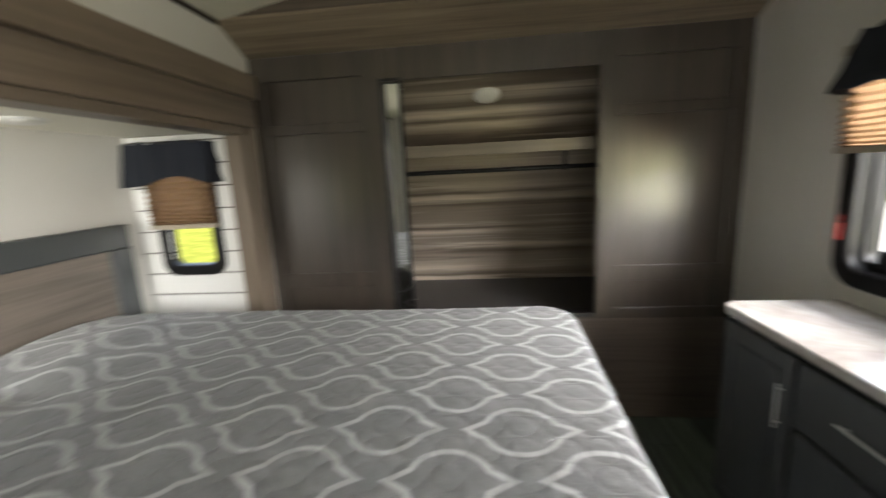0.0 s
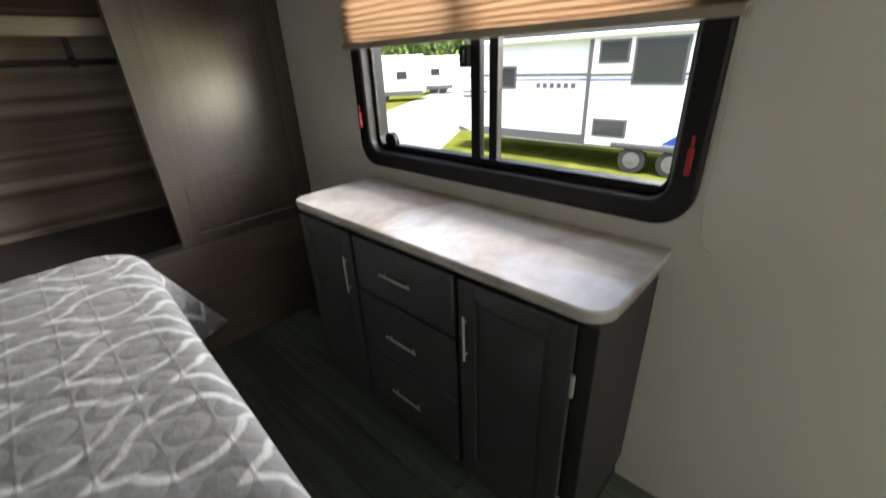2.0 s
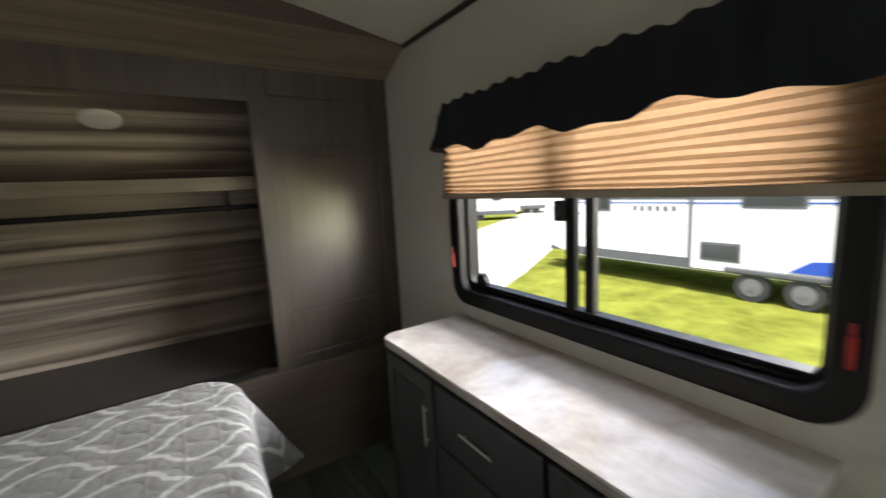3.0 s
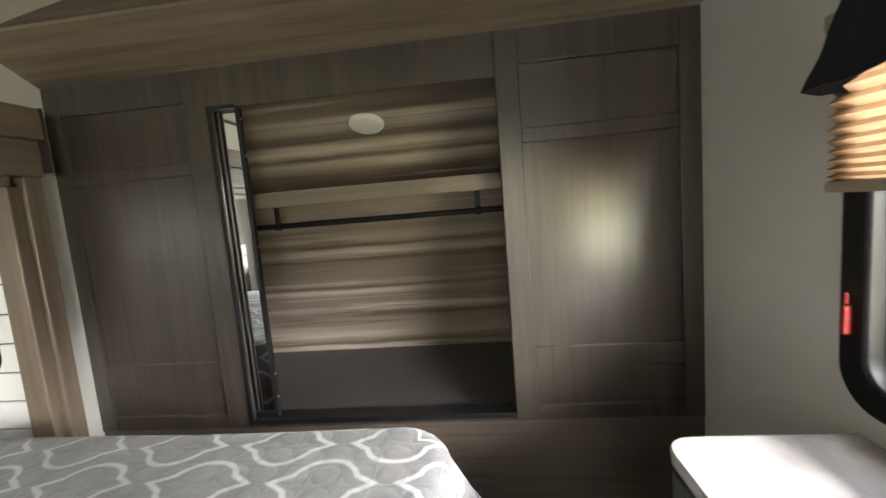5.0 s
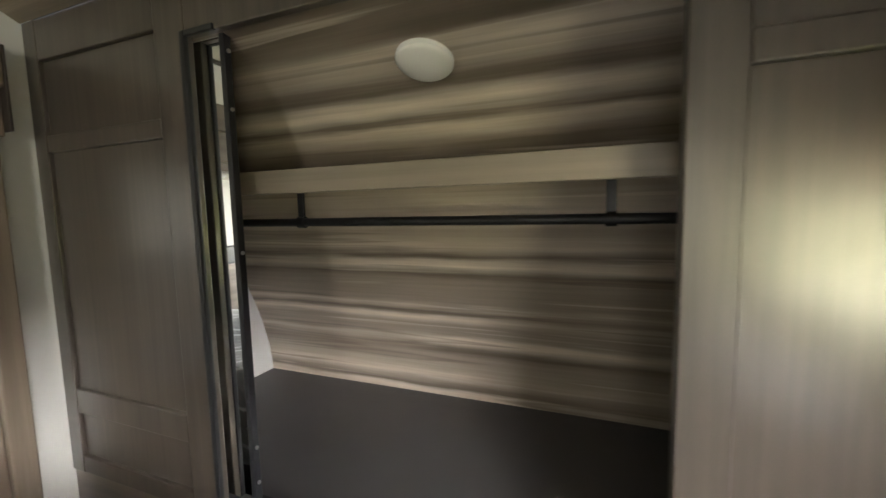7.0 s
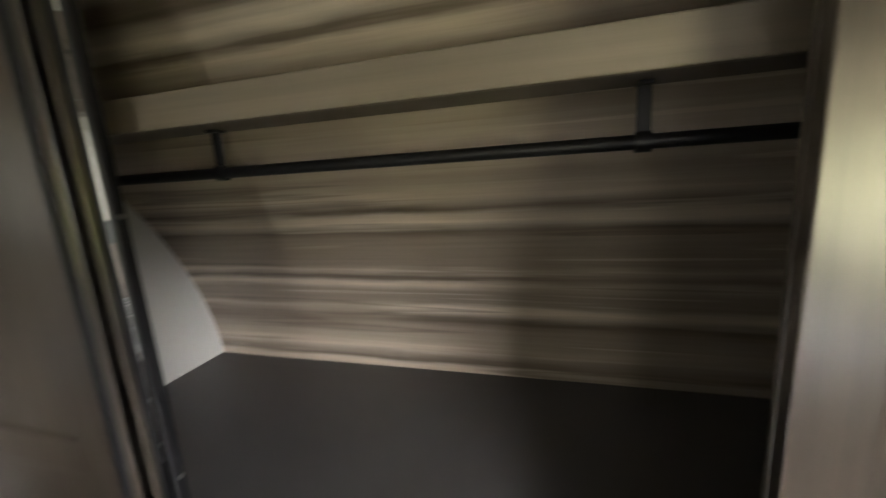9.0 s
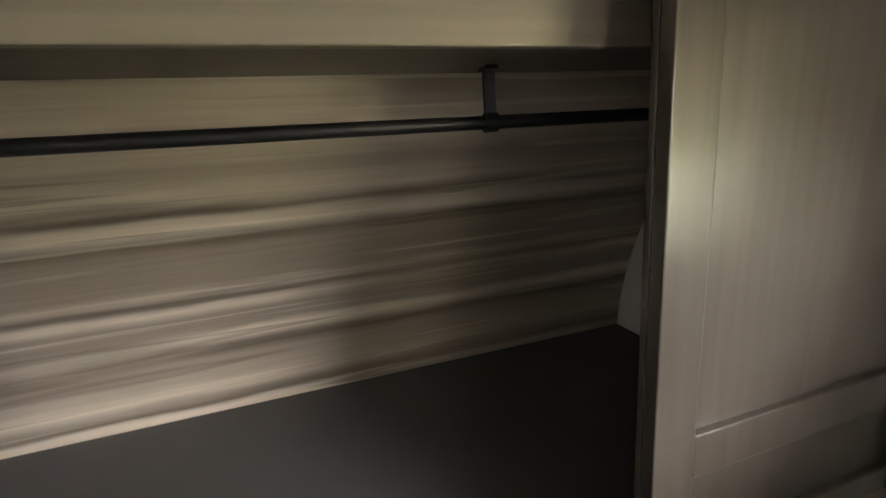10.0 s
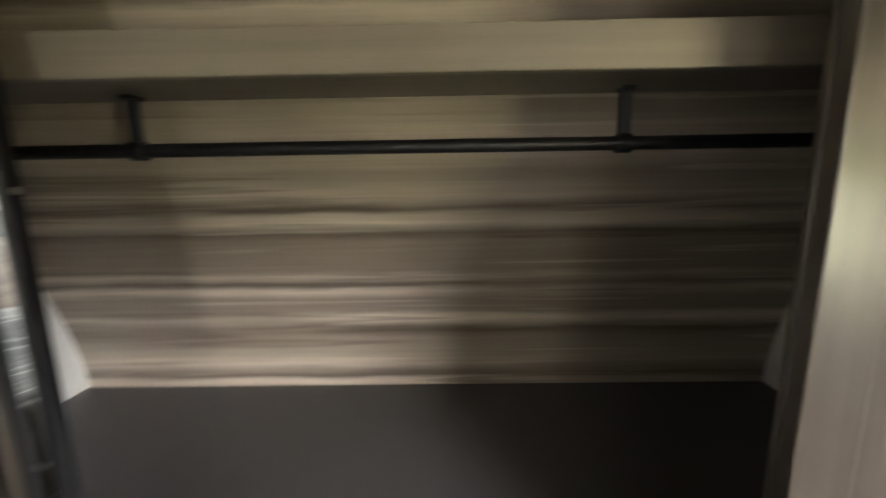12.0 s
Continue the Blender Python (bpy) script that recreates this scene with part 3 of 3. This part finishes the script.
smooth(part("drain_disc", rod((1.118, 1.334, 1.047), (1.1395, 1.334, 1.050), 0.032, 26), M_BLACK, win, "round black disc on the glass"))
for y, z in ((1.462, 1.140), (0.212, 1.120)):
    bm = block((1.062, y - 0.006, z - 0.042), (1.079, y + 0.006, z + 0.020), 0.004)
    rod((1.069, y, z + 0.024), (1.069, y, z + 0.046), 0.004, 12, None, bm)
    smooth(part("release_lever", bm, M_RED, win, "red emergency release lever"))


def pleats(x_mid, depth, z0, z1, n, tight):
    """The profile of a pleated shade: folds lie closer towards the bottom rail."""
    zs = [z0 + (z1 - z0) * (i / n) ** tight for i in range(n + 1)]
    return [(x_mid + (depth / 2 if i % 2 else -depth / 2), z) for i, z in enumerate(zs)]


def shade(name, label, place, u0, u1, z0, z1, n, category="window blind"):
    th = thing(name, label, category)
    pr = pleats(0, 0.018, z0 + 0.020, z1, n, 1.35)
    us = [u0 + (u1 - u0) * i / 24 for i in range(25)]
    rings = []
    for d, z in pr:
        rings.append([place(u, z + 0.002 * math.sin(u * 9 + z * 40), d) for u in us])
    p = part("pleated_cloth", loops(rings, False), M_SHADE, th, "tan translucent pleats")
    bm = block((0, 0, 0), (1, 1, 1))
    for v in bm.verts:
        v.co = place(u0 if v.co.x < 0.5 else u1, z0 if v.co.z < 0.5 else z0 + 0.022, -0.016 if v.co.y < 0.5 else 0.014)
    bmesh.ops.recalc_face_normals(bm, faces=bm.faces[:])
    bmesh.ops.bevel(bm, geom=bm.edges[:], offset=0.004, segments=2, affect="EDGES")
    smooth(part("bottom_rail", bm, M_RAILCREAM, th, "taupe bottom rail"))
    bm = block((0, 0, 0), (1, 1, 1))
    for v in bm.verts:
        v.co = place(u0 if v.co.x < 0.5 else u1, z1 - 0.004 if v.co.z < 0.5 else z1 + 0.026, -0.018 if v.co.y < 0.5 else 0.018)
    bmesh.ops.recalc_face_normals(bm, faces=bm.faces[:])
    part("head_rail", bm, M_RAILCREAM, th)
    return th


shade("pleated_shade", "tan pleated shade half drawn over the wide window", lambda u, z, d: (1.055 + d, u, z), 0.163, 1.487, 1.395, 1.715, 26)


def valance(name, label, place, u0, u1, z0, z1, out, spread, dips):
    """Gathered cloth over a board: front, slanted ends that run back to the wall."""
    th = thing(name, label, "valance")
    path = [(i / 90, out) for i in range(91)]
    rings = []
    rows = 12
    for j in range(rows + 1):
        v = j / rows
        ring = []
        grow = spread * v
        a, b = u0 - grow, u1 + grow
        for k in range(7):
            ring.append(place(a - 0.004 * math.sin(k * 2 + j), z1 - (z1 - z0 - 0.01) * v, out * k / 7))
        for s, o in path:
            u = a + (b - a) * s
            drop = z0 + dips(s) if v > 0 else z1
            gather = 0.0025 * math.sin(u * 61) + 0.0018 * math.sin(u * 143 + 1.3) + 0.003 * math.sin(u * 23 + v * 3)
            zt = z1 + 0.006 * math.sin(u * 83) + 0.004 * math.sin(u * 31 + 1)
            ring.append(place(u, zt + (drop - zt) * v, o + gather * (0.4 + v) + 0.02 * v))
        for k in range(7, 0, -1):
            ring.append(place(b + 0.004 * math.sin(k * 2 + j), z1 - (z1 - z0 - 0.01) * v, out * (k - 1) / 7))
        rings.append(ring)
    p = smooth(part("cloth", loops(rings, False), M_NAVY, th), 60)
    sol = p.modifiers.new("thickness", "SOLIDIFY")
    sol.thickness = 0.004
    bm = block((0, 0, 0), (1, 1, 1))
    for v in bm.verts:
        v.co = place(u0 + 0.01 if v.co.x < 0.5 else u1 - 0.01, z1 - 0.02 if v.co.z < 0.5 else z1 - 0.006, 0.0 if v.co.y < 0.5 else out - 0.012)
    bmesh.ops.recalc_face_normals(bm, faces=bm.faces[:])
    part("mounting_board", bm, M_NAVY, th)
    return th


def swag(s):
    return 0.010 + 0.013 * math.cos(2 * math.pi * (s * 3.2 + 0.05)) + 0.008 * math.sin(2 * math.pi * s * 7.3)


valance("valance", "dark navy gathered cloth valance above the wide window", lambda u, z, d: (XE - d, u, z), 0.155, 1.375, 1.578, 1.765, 0.105, 0.085, swag)

cord = thing("shade_cord", "thin pale shade cord held by a small hook on the wall", "cord")
cu = bmesh.new()
pts = [(1.088, 0.176, 1.395), (1.092, 0.170, 1.20), (1.093, 0.166, 1.02), (1.092, 0.158, 0.935), (1.090, 0.150, 0.915)]
for a, b in zip(pts, pts[1:]):
    rod(a, b, 0.0016, 8, None, cu)
part("line", cu, M_CORD, cord)
bm = rod((1.10, 0.150, 0.914), (1.078, 0.150, 0.914), 0.004, 12)
rod((1.080, 0.150, 0.914), (1.080, 0.128, 0.902), 0.003, 10, None, bm)
smooth(part("hook", bm, M_CORD, cord))

# ---- dresser ----
DX, DY0, DY1 = 0.718, 0.230, 1.428
dresser = thing("dresser", "charcoal dresser with two doors and three drawers", "dresser")
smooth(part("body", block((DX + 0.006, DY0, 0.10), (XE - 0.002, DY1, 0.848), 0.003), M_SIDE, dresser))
part("toe_kick", block((DX + 0.06, DY0 + 0.01, 0.0), (XE - 0.002, DY1 - 0.01, 0.10)), M_TOE, dresser)
smooth(part("face_rail", block((DX, DY0, 0.832), (DX + 0.006, DY1, 0.848), 0.001), M_CHAR, dresser))


def pull(parent, a, b, x):
    """A slim bar pull on two posts, in front of the face at x."""
    a, b = Vector(a), Vector(b)
    bm = rod(a, b, 0.0040, 16)
    for t in (0.12, 0.88):
        p = a.lerp(b, t)
        rod(p, (x, p.y, p.z), 0.0030, 12, None, bm)
    return smooth(part("pull", bm, M_NICKEL, parent, "brushed nickel bar pull"))


def cabinet_door(y0, y1, z0, z1, name="door"):
    d = new(name)
    d.parent = dresser
    w = 0.055
    x0, x1 = DX - 0.019, DX - 0.001
    for a, b in (((x0, y0, z0), (x1, y0 + w, z1)), ((x0, y1 - w, z0), (x1, y1, z1))):
        smooth(part("door_stile", block(a, b, 0.003), M_CHAR, d))
    for a, b in (((x0 + 0.0005, y0 + w, z0), (x1, y1 - w, z0 + w)), ((x0 + 0.0005, y0 + w, z1 - w), (x1, y1 - w, z1))):
        smooth(part("door_rail", block(a, b, 0.003), M_CHAR, d))
    bm = block((x0 + 0.010, y0 + w, z0 + w), (x1, y1 - w, z1 - w))
    block((x0 + 0.006, y0 + w + 0.012, z0 + w + 0.012), (x0 + 0.012, y1 - w - 0.012, z1 - w - 0.012), 0.004, 2, bm)
    smooth(part("door_panel", bm, M_CHAR, d))
    return d


left = cabinet_door(1.088, 1.418, 0.125, 0.830)
pull(left, (0.686, 1.122, 0.735), (0.686, 1.122, 0.592), DX - 0.018)
right = cabinet_door(0.272, 0.598, 0.125, 0.830)
pull(right, (0.686, 0.570, 0.727), (0.686, 0.570, 0.585), DX - 0.018)
for z in (0.67, 0.25):
    smooth(part("hinge", rod((DX - 0.014, 0.266, z - 0.03), (DX - 0.014, 0.266, z + 0.03), 0.006, 12), M_NICKEL, right))
for z0, z1, hz in ((0.632, 0.830, 0.735), (0.390, 0.618, 0.493), (0.125, 0.376, 0.250)):
    dr = smooth(part("drawer", block((DX - 0.019, 0.616, z0), (DX - 0.001, 1.070, z1), 0.004), M_CHAR, dresser))
    pull(dr, (0.686, 0.779, hz), (0.686, 0.922, hz), DX - 0.018)

# marble-look top, its room-side corners rounded
def top_ring(grow, z):
    x0, x1, y0, y1, r = 0.694 - grow, XE - 0.001, 0.208 - grow, 1.462 + grow, 0.062 + grow
    pts = [(x1, y0), (x1, y1)]
    for cy, s in ((y1 - r, 90), (y0 + r, 180)):
        for i in range(11):
            t = radians(s + 9 * i)
            pts.append((x0 + r + r * math.cos(t), cy + r * math.sin(t)))
    return [(x, y, z) for x, y in pts]


wt = thing("worktop", "pale marble-look laminate top on the dresser", "worktop")
smooth(part("top", loops([top_ring(-0.001, 0.8685), top_ring(0, 0.8695), top_ring(0, 0.875), top_ring(-0.0015, 0.8787), top_ring(-0.005, 0.880)], True, (True, True)), M_MARBLE, wt), 50)
smooth(part("edge_band", loops([top_ring(-0.004, 0.849), top_ring(-0.0005, 0.852), top_ring(-0.0005, 0.8675), top_ring(-0.001, 0.8683)], True, (True, True)), M_MARBLE, wt), 50)

# ---- bed ----
BX0, BX1, BY0, BY1, BZ = -1.86, 0.163, 0.17, 1.645, 0.80
base = solid("bed_base", block((-1.90, 0.20, 0.0), (0.06, 1.60, 0.48), 0.01), M_BASECLOTH, "dark boxed bed base under the mattress", "bed base")
smooth(base)
smooth(solid("mattress", block((-1.895, 0.165, 0.482), (0.120, 1.655, 0.765), 0.05, 4), M_MATTRESS, "pale mattress under the quilted bedspread", "mattress"))


def spread_point(s, t):
    """Where a point of the flat cloth comes to lie."""
    rc = 0.10
    ti = min(max(t, BY0 + rc), BY1 - rc)
    si = min(max(s, BX0), BX1 - rc - 0.070 * (BY1 - ti) / (BY1 - BY0))
    ds, dt = s - si, t - ti
    full = max(abs(ds), abs(dt))
    hyp = math.hypot(ds, dt) or 1.0
    ds, dt = ds / hyp, dt / hyp
    d = full - rc
    z = BZ + 0.006 * math.sin(s * 5 + 1) * math.sin(t * 4) + 0.0035 * noise.noise(Vector((s * 9, t * 9, 1)))
    if s < -1.35:
        k = min(1, (-1.35 - s) / 0.25)
        hump = max(0.0, math.sin(math.pi * min(1, max(0, (t - 0.25) / 0.62)))) ** 0.5 + max(0.0, math.sin(math.pi * min(1, max(0, (t - 0.95) / 0.66)))) ** 0.5
        z += 0.05 * k * k * (3 - 2 * k) * min(1, hump)
    if d < 1e-6:
        return Vector((si + ds * full, ti + dt * full, z))
    r, flare, d = 0.052, 0.0, d * (1 + 0.25 * min(abs(ds), abs(dt)))
    fold = 2 * min(abs(ds), abs(dt))
    if d < r * math.pi / 2:
        h, v = r * math.sin(d / r), r * (1 - math.cos(d / r))
    else:
        rest = d - r * math.pi / 2
        lean = 0.03 + 0.46 * math.sin(min(1.0, 1.7 * fold) * math.pi / 2)
        h, v = r + rest * 0.05, r + rest * math.cos(lean)
        flare = rest * math.sin(lean) * (1.0 if dt > 0 else 0.5)
        along = (t if abs(ds) > abs(dt) else s)
        h += 0.010 * math.sin(along * 17 + 0.6) * min(1, rest / 0.15)
    return Vector((si + ds * (rc + h) + flare, ti + dt * (rc + h), max(0.06, z - v)))


bm = bmesh.new()
uvl = bm.loops.layers.uv.new("cloth")
su = [BX0 + (BX1 + 0.42 - BX0) * i / 118 for i in range(119)]
tv = [BY0 - 0.42 + (BY1 - BY0 + 0.84) * i / 108 for i in range(109)]
grid = [[bm.verts.new(spread_point(s, t)) for t in tv] for s in su]
for i in range(118):
    for j in range(108):
        f = bm.faces.new((grid[i][j], grid[i + 1][j], grid[i + 1][j + 1], grid[i][j + 1]))
        f.smooth = True
        for lp, (a, b) in zip(f.loops, ((i, j), (i + 1, j), (i + 1, j + 1), (i, j + 1))):
            lp[uvl].uv = (su[a], tv[b])
bmesh.ops.delete(bm, geom=[v for v in bm.verts if not v.link_faces], context="VERTS")
spread = solid("bedspread", bm, M_QUILT, "grey quilted bedspread with white trellis pattern, draped over the bed", "bedspread")
sol = spread.modifiers.new("thickness", "SOLIDIFY")
sol.thickness, sol.offset = 0.012, -1

head = thing("headboard", "charcoal-framed headboard with a grey wood inset", "headboard")
HX = -1.905
smooth(part("top_bar", block((SX + 0.002, 0.03, 1.115), (HX, 1.745, 1.228), 0.008), M_CHAR, head))
for y0, y1 in ((0.03, 0.14), (1.635, 1.745)):
    smooth(part("upright", block((SX + 0.002, y0, 0.062), (HX, y1, 1.115), 0.006), M_CHAR, head))
part("inset_panel", block((SX + 0.002, 0.14, 0.062), (HX - 0.018, 1.635, 1.115)), wood("headboard_wood", (0.13, 0.11, 0.095), (0.24, 0.205, 0.175), (30, 1.2, 30), 0.4), head, "grey wood-grain inset")

# ---- slide-out end wall: boards, window, shade, valance, lamp ----
def at_north(x, z, d):
    return (x, 1.865 + d, z)


zs = [0.062] + [0.155 + 0.1125 * i for i in range(14)]
zs = [z for z in zs if z < 1.64] + [1.649]
PX0, PX1 = SX + 0.002, XW - 0.062
for z0, z1 in zip(zs, zs[1:]):
    a, b = z0 + 0.003, z1 - 0.003
    spans = [(PX0, PX1)]
    if b > NZ0 - 0.01 and a < NZ1 + 0.01:
        spans = [(PX0, NX0 + 0.005), (NX1 - 0.005, PX1)]
    for x0, x1 in spans:
        part("board", block((x0, 1.865, a), (x1, 1.8745, b), 0.0015, 1), M_WHITE, north_end)

win2 = thing("window_2", "small black-framed window with rounded corners", "window", kind="structure")
smooth(part("frame", frame_ring(at_north, (-1.845, -1.500, 0.935, 1.545, 0.075), (-1.797, -1.548, 0.988, 1.497, 0.045), -0.020, 0.05), M_BLACK, win2), 50)
g = part("pane", block((-1.80, 1.902, 0.985), (-1.545, 1.906, 1.50)), M_GLASS, win2, "clear glass pane")
g.visible_shadow = False
shade("pleated_shade", "tan pleated shade half drawn over the small window", lambda u, z, d: (u, 1.825 + d, z), -1.850, -1.495, 1.185, 1.500, 24)
valance("valance", "black cloth valance above the small window", lambda u, z, d: (u, 1.863 - d, z), -1.895, -1.475, 1.40, 1.605, 0.085, 0.02, lambda s: 0.045 * math.exp(-((s - 0.62) / 0.28) ** 2))
slamp = thing("slide_lamp", "round white puck lamp on the slide-out ceiling", "lamp")
puck(slamp, (-1.72, 1.22, 1.650), (0, 0, -1), 0.07, 0.018)

# ---- outside ----
GZ = -1.46
gm = bmesh.new()
bmesh.ops.create_grid(gm, x_segments=40, y_segments=40, size=400, matrix=Matrix.Translation((0, 0, GZ)))
solid("ground", gm, M_GRASS, "yellow-green mown lawn", "lawn", **S)
rd = loops([[(x, y, z) for x, y in ROAD] for z in (GZ - 0.05, GZ + 0.012)], True, (True, True))
solid("road", rd, M_GRAVEL, "pale gravel drive across the lawn", "road", **S)


def wheel(parent, x, y, r=0.33):
    w = part("wheel", rod((x, y, GZ + r), (x + 0.20, y, GZ + r), r, 32), M_TYRE, parent, "black trailer tyre")
    smooth(w, 40)
    bm = rod((x - 0.012, y, GZ + r), (x + 0.02, y, GZ + r), r * 0.62, 28, r * 0.6)
    smooth(part("rim", bm, M_RIM, w, "pale steel rim"))
    smooth(part("hub", rod((x - 0.03, y, GZ + r), (x, y, GZ + r), r * 0.2, 16), M_RIM, w))


TX = 10.63
trailer = thing("travel_trailer", "white travel trailer with grey skirt, parked on the lawn", "trailer")
prof = [(-1.5, 0), (8.6, 0), (9.55, 0.30), (9.80, 1.0), (9.45, 2.1), (8.7, 2.75), (-1.5, 2.85)]
bm = loops([[(x, y, GZ + 0.56 + z) for y, z in prof] for x in (TX + 0.06, TX + 2.4)], True, (True, True))
smooth(part("body", bm, M_RVWHITE, trailer), 20)
part("skirt", block((TX + 0.045, -1.5, GZ + 0.58), (TX + 2.4, 8.75, GZ + 0.84), 0.01), M_RVGREY, trailer, "grey lower skirt")
part("slide_box", block((TX - 0.05, 0.0, GZ + 0.62), (TX + 0.3, 4.86, GZ + 3.15), 0.02), M_RVWHITE, trailer, "white slide-out box")
part("slide_edge", block((TX - 0.058, 4.86, GZ + 0.60), (TX + 0.3, 4.96, GZ + 3.17), 0.006), M_RVGREY, trailer)
part("roof_edge", block((TX - 0.08, -1.5, GZ + 3.28), (TX + 2.45, 8.9, GZ + 3.42), 0.03), M_RVGREY, trailer)
part("awning_tube", rod((TX - 0.05, -1.4, GZ + 3.20), (TX - 0.05, 8.2, GZ + 3.20), 0.07, 16), M_RVWHITE, trailer)
for z0, z1, m, y0, y1, x in ((2.30, 2.37, M_RVGREY, 4.97, 8.9, 0.05), (2.20, 2.23, M_RVBLUE, 4.97, 8.8, 0.05), (2.30, 2.36, M_RVGREY, 0.0, 4.85, -0.062), (2.20, 2.235, M_RVBLUE, 0.0, 4.85, -0.062)):
    part("stripe", block((TX + x, y0, GZ + z0), (TX + x + 0.02, y1, GZ + z1)), m, trailer)
for y0, y1, z0, z1, x in ((3.95, 4.70, 2.58, 3.10, -0.065), (3.80, 4.68, 0.85, 1.30, -0.065), (2.70, 3.86, 2.10, 3.10, -0.065), (7.15, 7.80, 1.97, 2.58, 0.04)):
    w = part("window", block((TX + x, y0, GZ + z0), (TX + x + 0.03, y1, GZ + z1), 0.012), M_RVGREY, trailer, "grey framed window or vent on the trailer's side")
    part("pane", block((TX + x - 0.006, y0 + 0.06, GZ + z0 + 0.06), (TX + x + 0.01, y1 - 0.06, GZ + z1 - 0.06)), M_RVDARK, w)
# lettering of the maker becomes plain dark bars
for i in range(6):
    part("lettering_bar", block((TX + 0.048, 5.30 + i * 0.21, GZ + 2.00), (TX + 0.058, 5.43 + i * 0.21, GZ + 2.13)), M_RVGREY, trailer)
for z0, z1, y0 in ((1.70, 1.76, 8.3), (1.85, 1.90, 8.2)):
    part("nose_stripe", block((TX + 0.04, y0, GZ + z0), (TX + 0.07, 9.2, GZ + z1)), M_RVGREY, trailer)
fl = loops([[(x, y, GZ + z) for y, z in ((1.9, 0.78), (2.95, 0.78), (2.6, 1.04), (1.9, 1.12))] for x in (TX - 0.07, TX - 0.04)], True, (True, True))
part("blue_flash", fl, M_RVBLUE, trailer, "blue painted flash")
part("fender", block((TX - 0.075, 2.0, GZ + 0.60), (TX + 0.2, 4.15, GZ + 0.76), 0.05, 3), M_RVGREY, trailer)
for y in (3.58, 2.66):
    wheel(trailer, TX - 0.04, y)
part("jack", rod((TX + 0.9, 8.4, GZ), (TX + 0.9, 8.4, GZ + 0.6), 0.05, 12), M_RVGREY, trailer)
part("tongue", block((TX + 1.0, 8.6, GZ + 0.45), (TX + 1.3, 10.3, GZ + 0.58), 0.01), M_RVGREY, trailer)


def far_trailer(x, y, length, turn, high):
    t = thing("parked_camper", "white camper parked far across the drive", "trailer", group="far campers")
    bm = block((-1.2, -length / 2, 0.55), (1.2, length / 2, high), 0.22, 4)
    smooth(part("body", bm, M_RVWHITE, t))
    part("skirt", block((-1.21, -length / 2 + 0.3, 0.45), (1.21, length / 2 - 0.3, 0.8), 0.02), M_RVGREY, t)
    for k in range(3):
        yy = -length / 2 + length * (k + 0.7) / 3.6
        part("window", block((-1.22, yy, 1.6), (1.22, yy + 0.8, 2.2), 0.02), M_RVDARK, t)
    for yy in (-0.45, 0.45):
        smooth(part("wheel", rod((-1.15, yy, 0.35), (1.15, yy, 0.35), 0.35, 24), M_TYRE, t))
    t.matrix_world = pose(x, y, GZ, 0, 0, turn)


far_trailer(21.5, 27.5, 7.5, 52, 3.3)
far_trailer(29.5, 28.5, 8.0, 40, 3.2)
far_trailer(36.0, 24.0, 7.0, 60, 3.2)
far_trailer(14.5, 33.0, 7.0, 70, 3.2)

rng = random.Random(4)


def tree_meshes(seed):
    r = random.Random(seed)
    tb = rod((0, 0, 0), (0.1, 0, 2.4), 0.32, 10, 0.22)
    for k in range(7):
        a = k * 0.95
        z = 2.2 + 0.5 * k
        rod((0.1, 0, z - 0.8), (math.cos(a) * 2.0, math.sin(a) * 2.0, z + 1.3), 0.13, 7, 0.04, tb)
    rod((0.1, 0, 2.3), (0.0, 0.1, 7.5), 0.22, 9, 0.05, tb)
    cb = bmesh.new()
    for k in range(1500):
        a, h = r.uniform(0, 2 * math.pi), r.uniform(0, 1)
        reach = 3.4 * math.sin(math.pi * (0.12 + 0.83 * h)) ** 0.7 * (0.75 + 0.25 * math.sin(3 * a + 5 * h + seed))
        rad = reach * r.uniform(0.45, 1.05)
        c = Vector((rad * math.cos(a), rad * math.sin(a), 1.8 + 7.2 * h + r.uniform(-0.3, 0.3)))
        q = Euler((r.uniform(0, 6), r.uniform(0, 6), r.uniform(0, 6))).to_matrix()
        s = r.uniform(0.18, 0.42)
        vs = [cb.verts.new(c + q @ (Vector(p) * s)) for p in ((-1, -0.2, 0), (0, -0.55, 0.15), (1, 0, 0), (0.1, 0.6, 0.2))]
        cb.faces.new(vs)
    return to_mesh("trunk", tb, M_BARK), to_mesh("crown", cb, M_LEAF)


kinds = [tree_meshes(s) for s in (1, 2, 3)]
for i in range(26):
    a = radians(14 + i * 2.9 + rng.uniform(-1, 1))
    d = rng.uniform(52, 66)
    t = thing("tree", "leafy green tree behind the parked campers", "tree", group="trees along the field")
    tr, cr = kinds[i % 3]
    for nm, me in (("trunk", tr), ("crown", cr)):
        o = new(nm, me)
        o.parent = t
    t.matrix_world = pose(math.sin(a) * d, math.cos(a) * d, GZ, 0, 0, rng.uniform(0, 360)) @ Matrix.Scale(rng.uniform(0.85, 1.35), 4)

# ---- floor planks ----
shapes = {}
W, LN = 0.152, 1.22
x = XW + 0.002
while x < XE - 0.001:
    x1 = min(x + W, XE - 0.001)
    y = YS - 1.3 - rng.uniform(0, LN)
    while y < 2.065:
        y0, y1 = max(y, YS - 1.38 if x > -0.31 else YS - 0.045), min(y + LN, 2.065)
        if y1 - y0 > 0.03:
            key = (round(x1 - x, 3), round(y1 - y0, 3))
            if key not in shapes:
                shapes[key] = to_mesh("plank", block((0.0008, 0.0008, -0.007), (key[0] - 0.0008, key[1] - 0.0008, 0), 0.0012, 1), M_PLANK)
            o = new("plank", shapes[key])
            o.parent = sub
            o.location = (x, y0, 0)
        y += LN
    x = x1
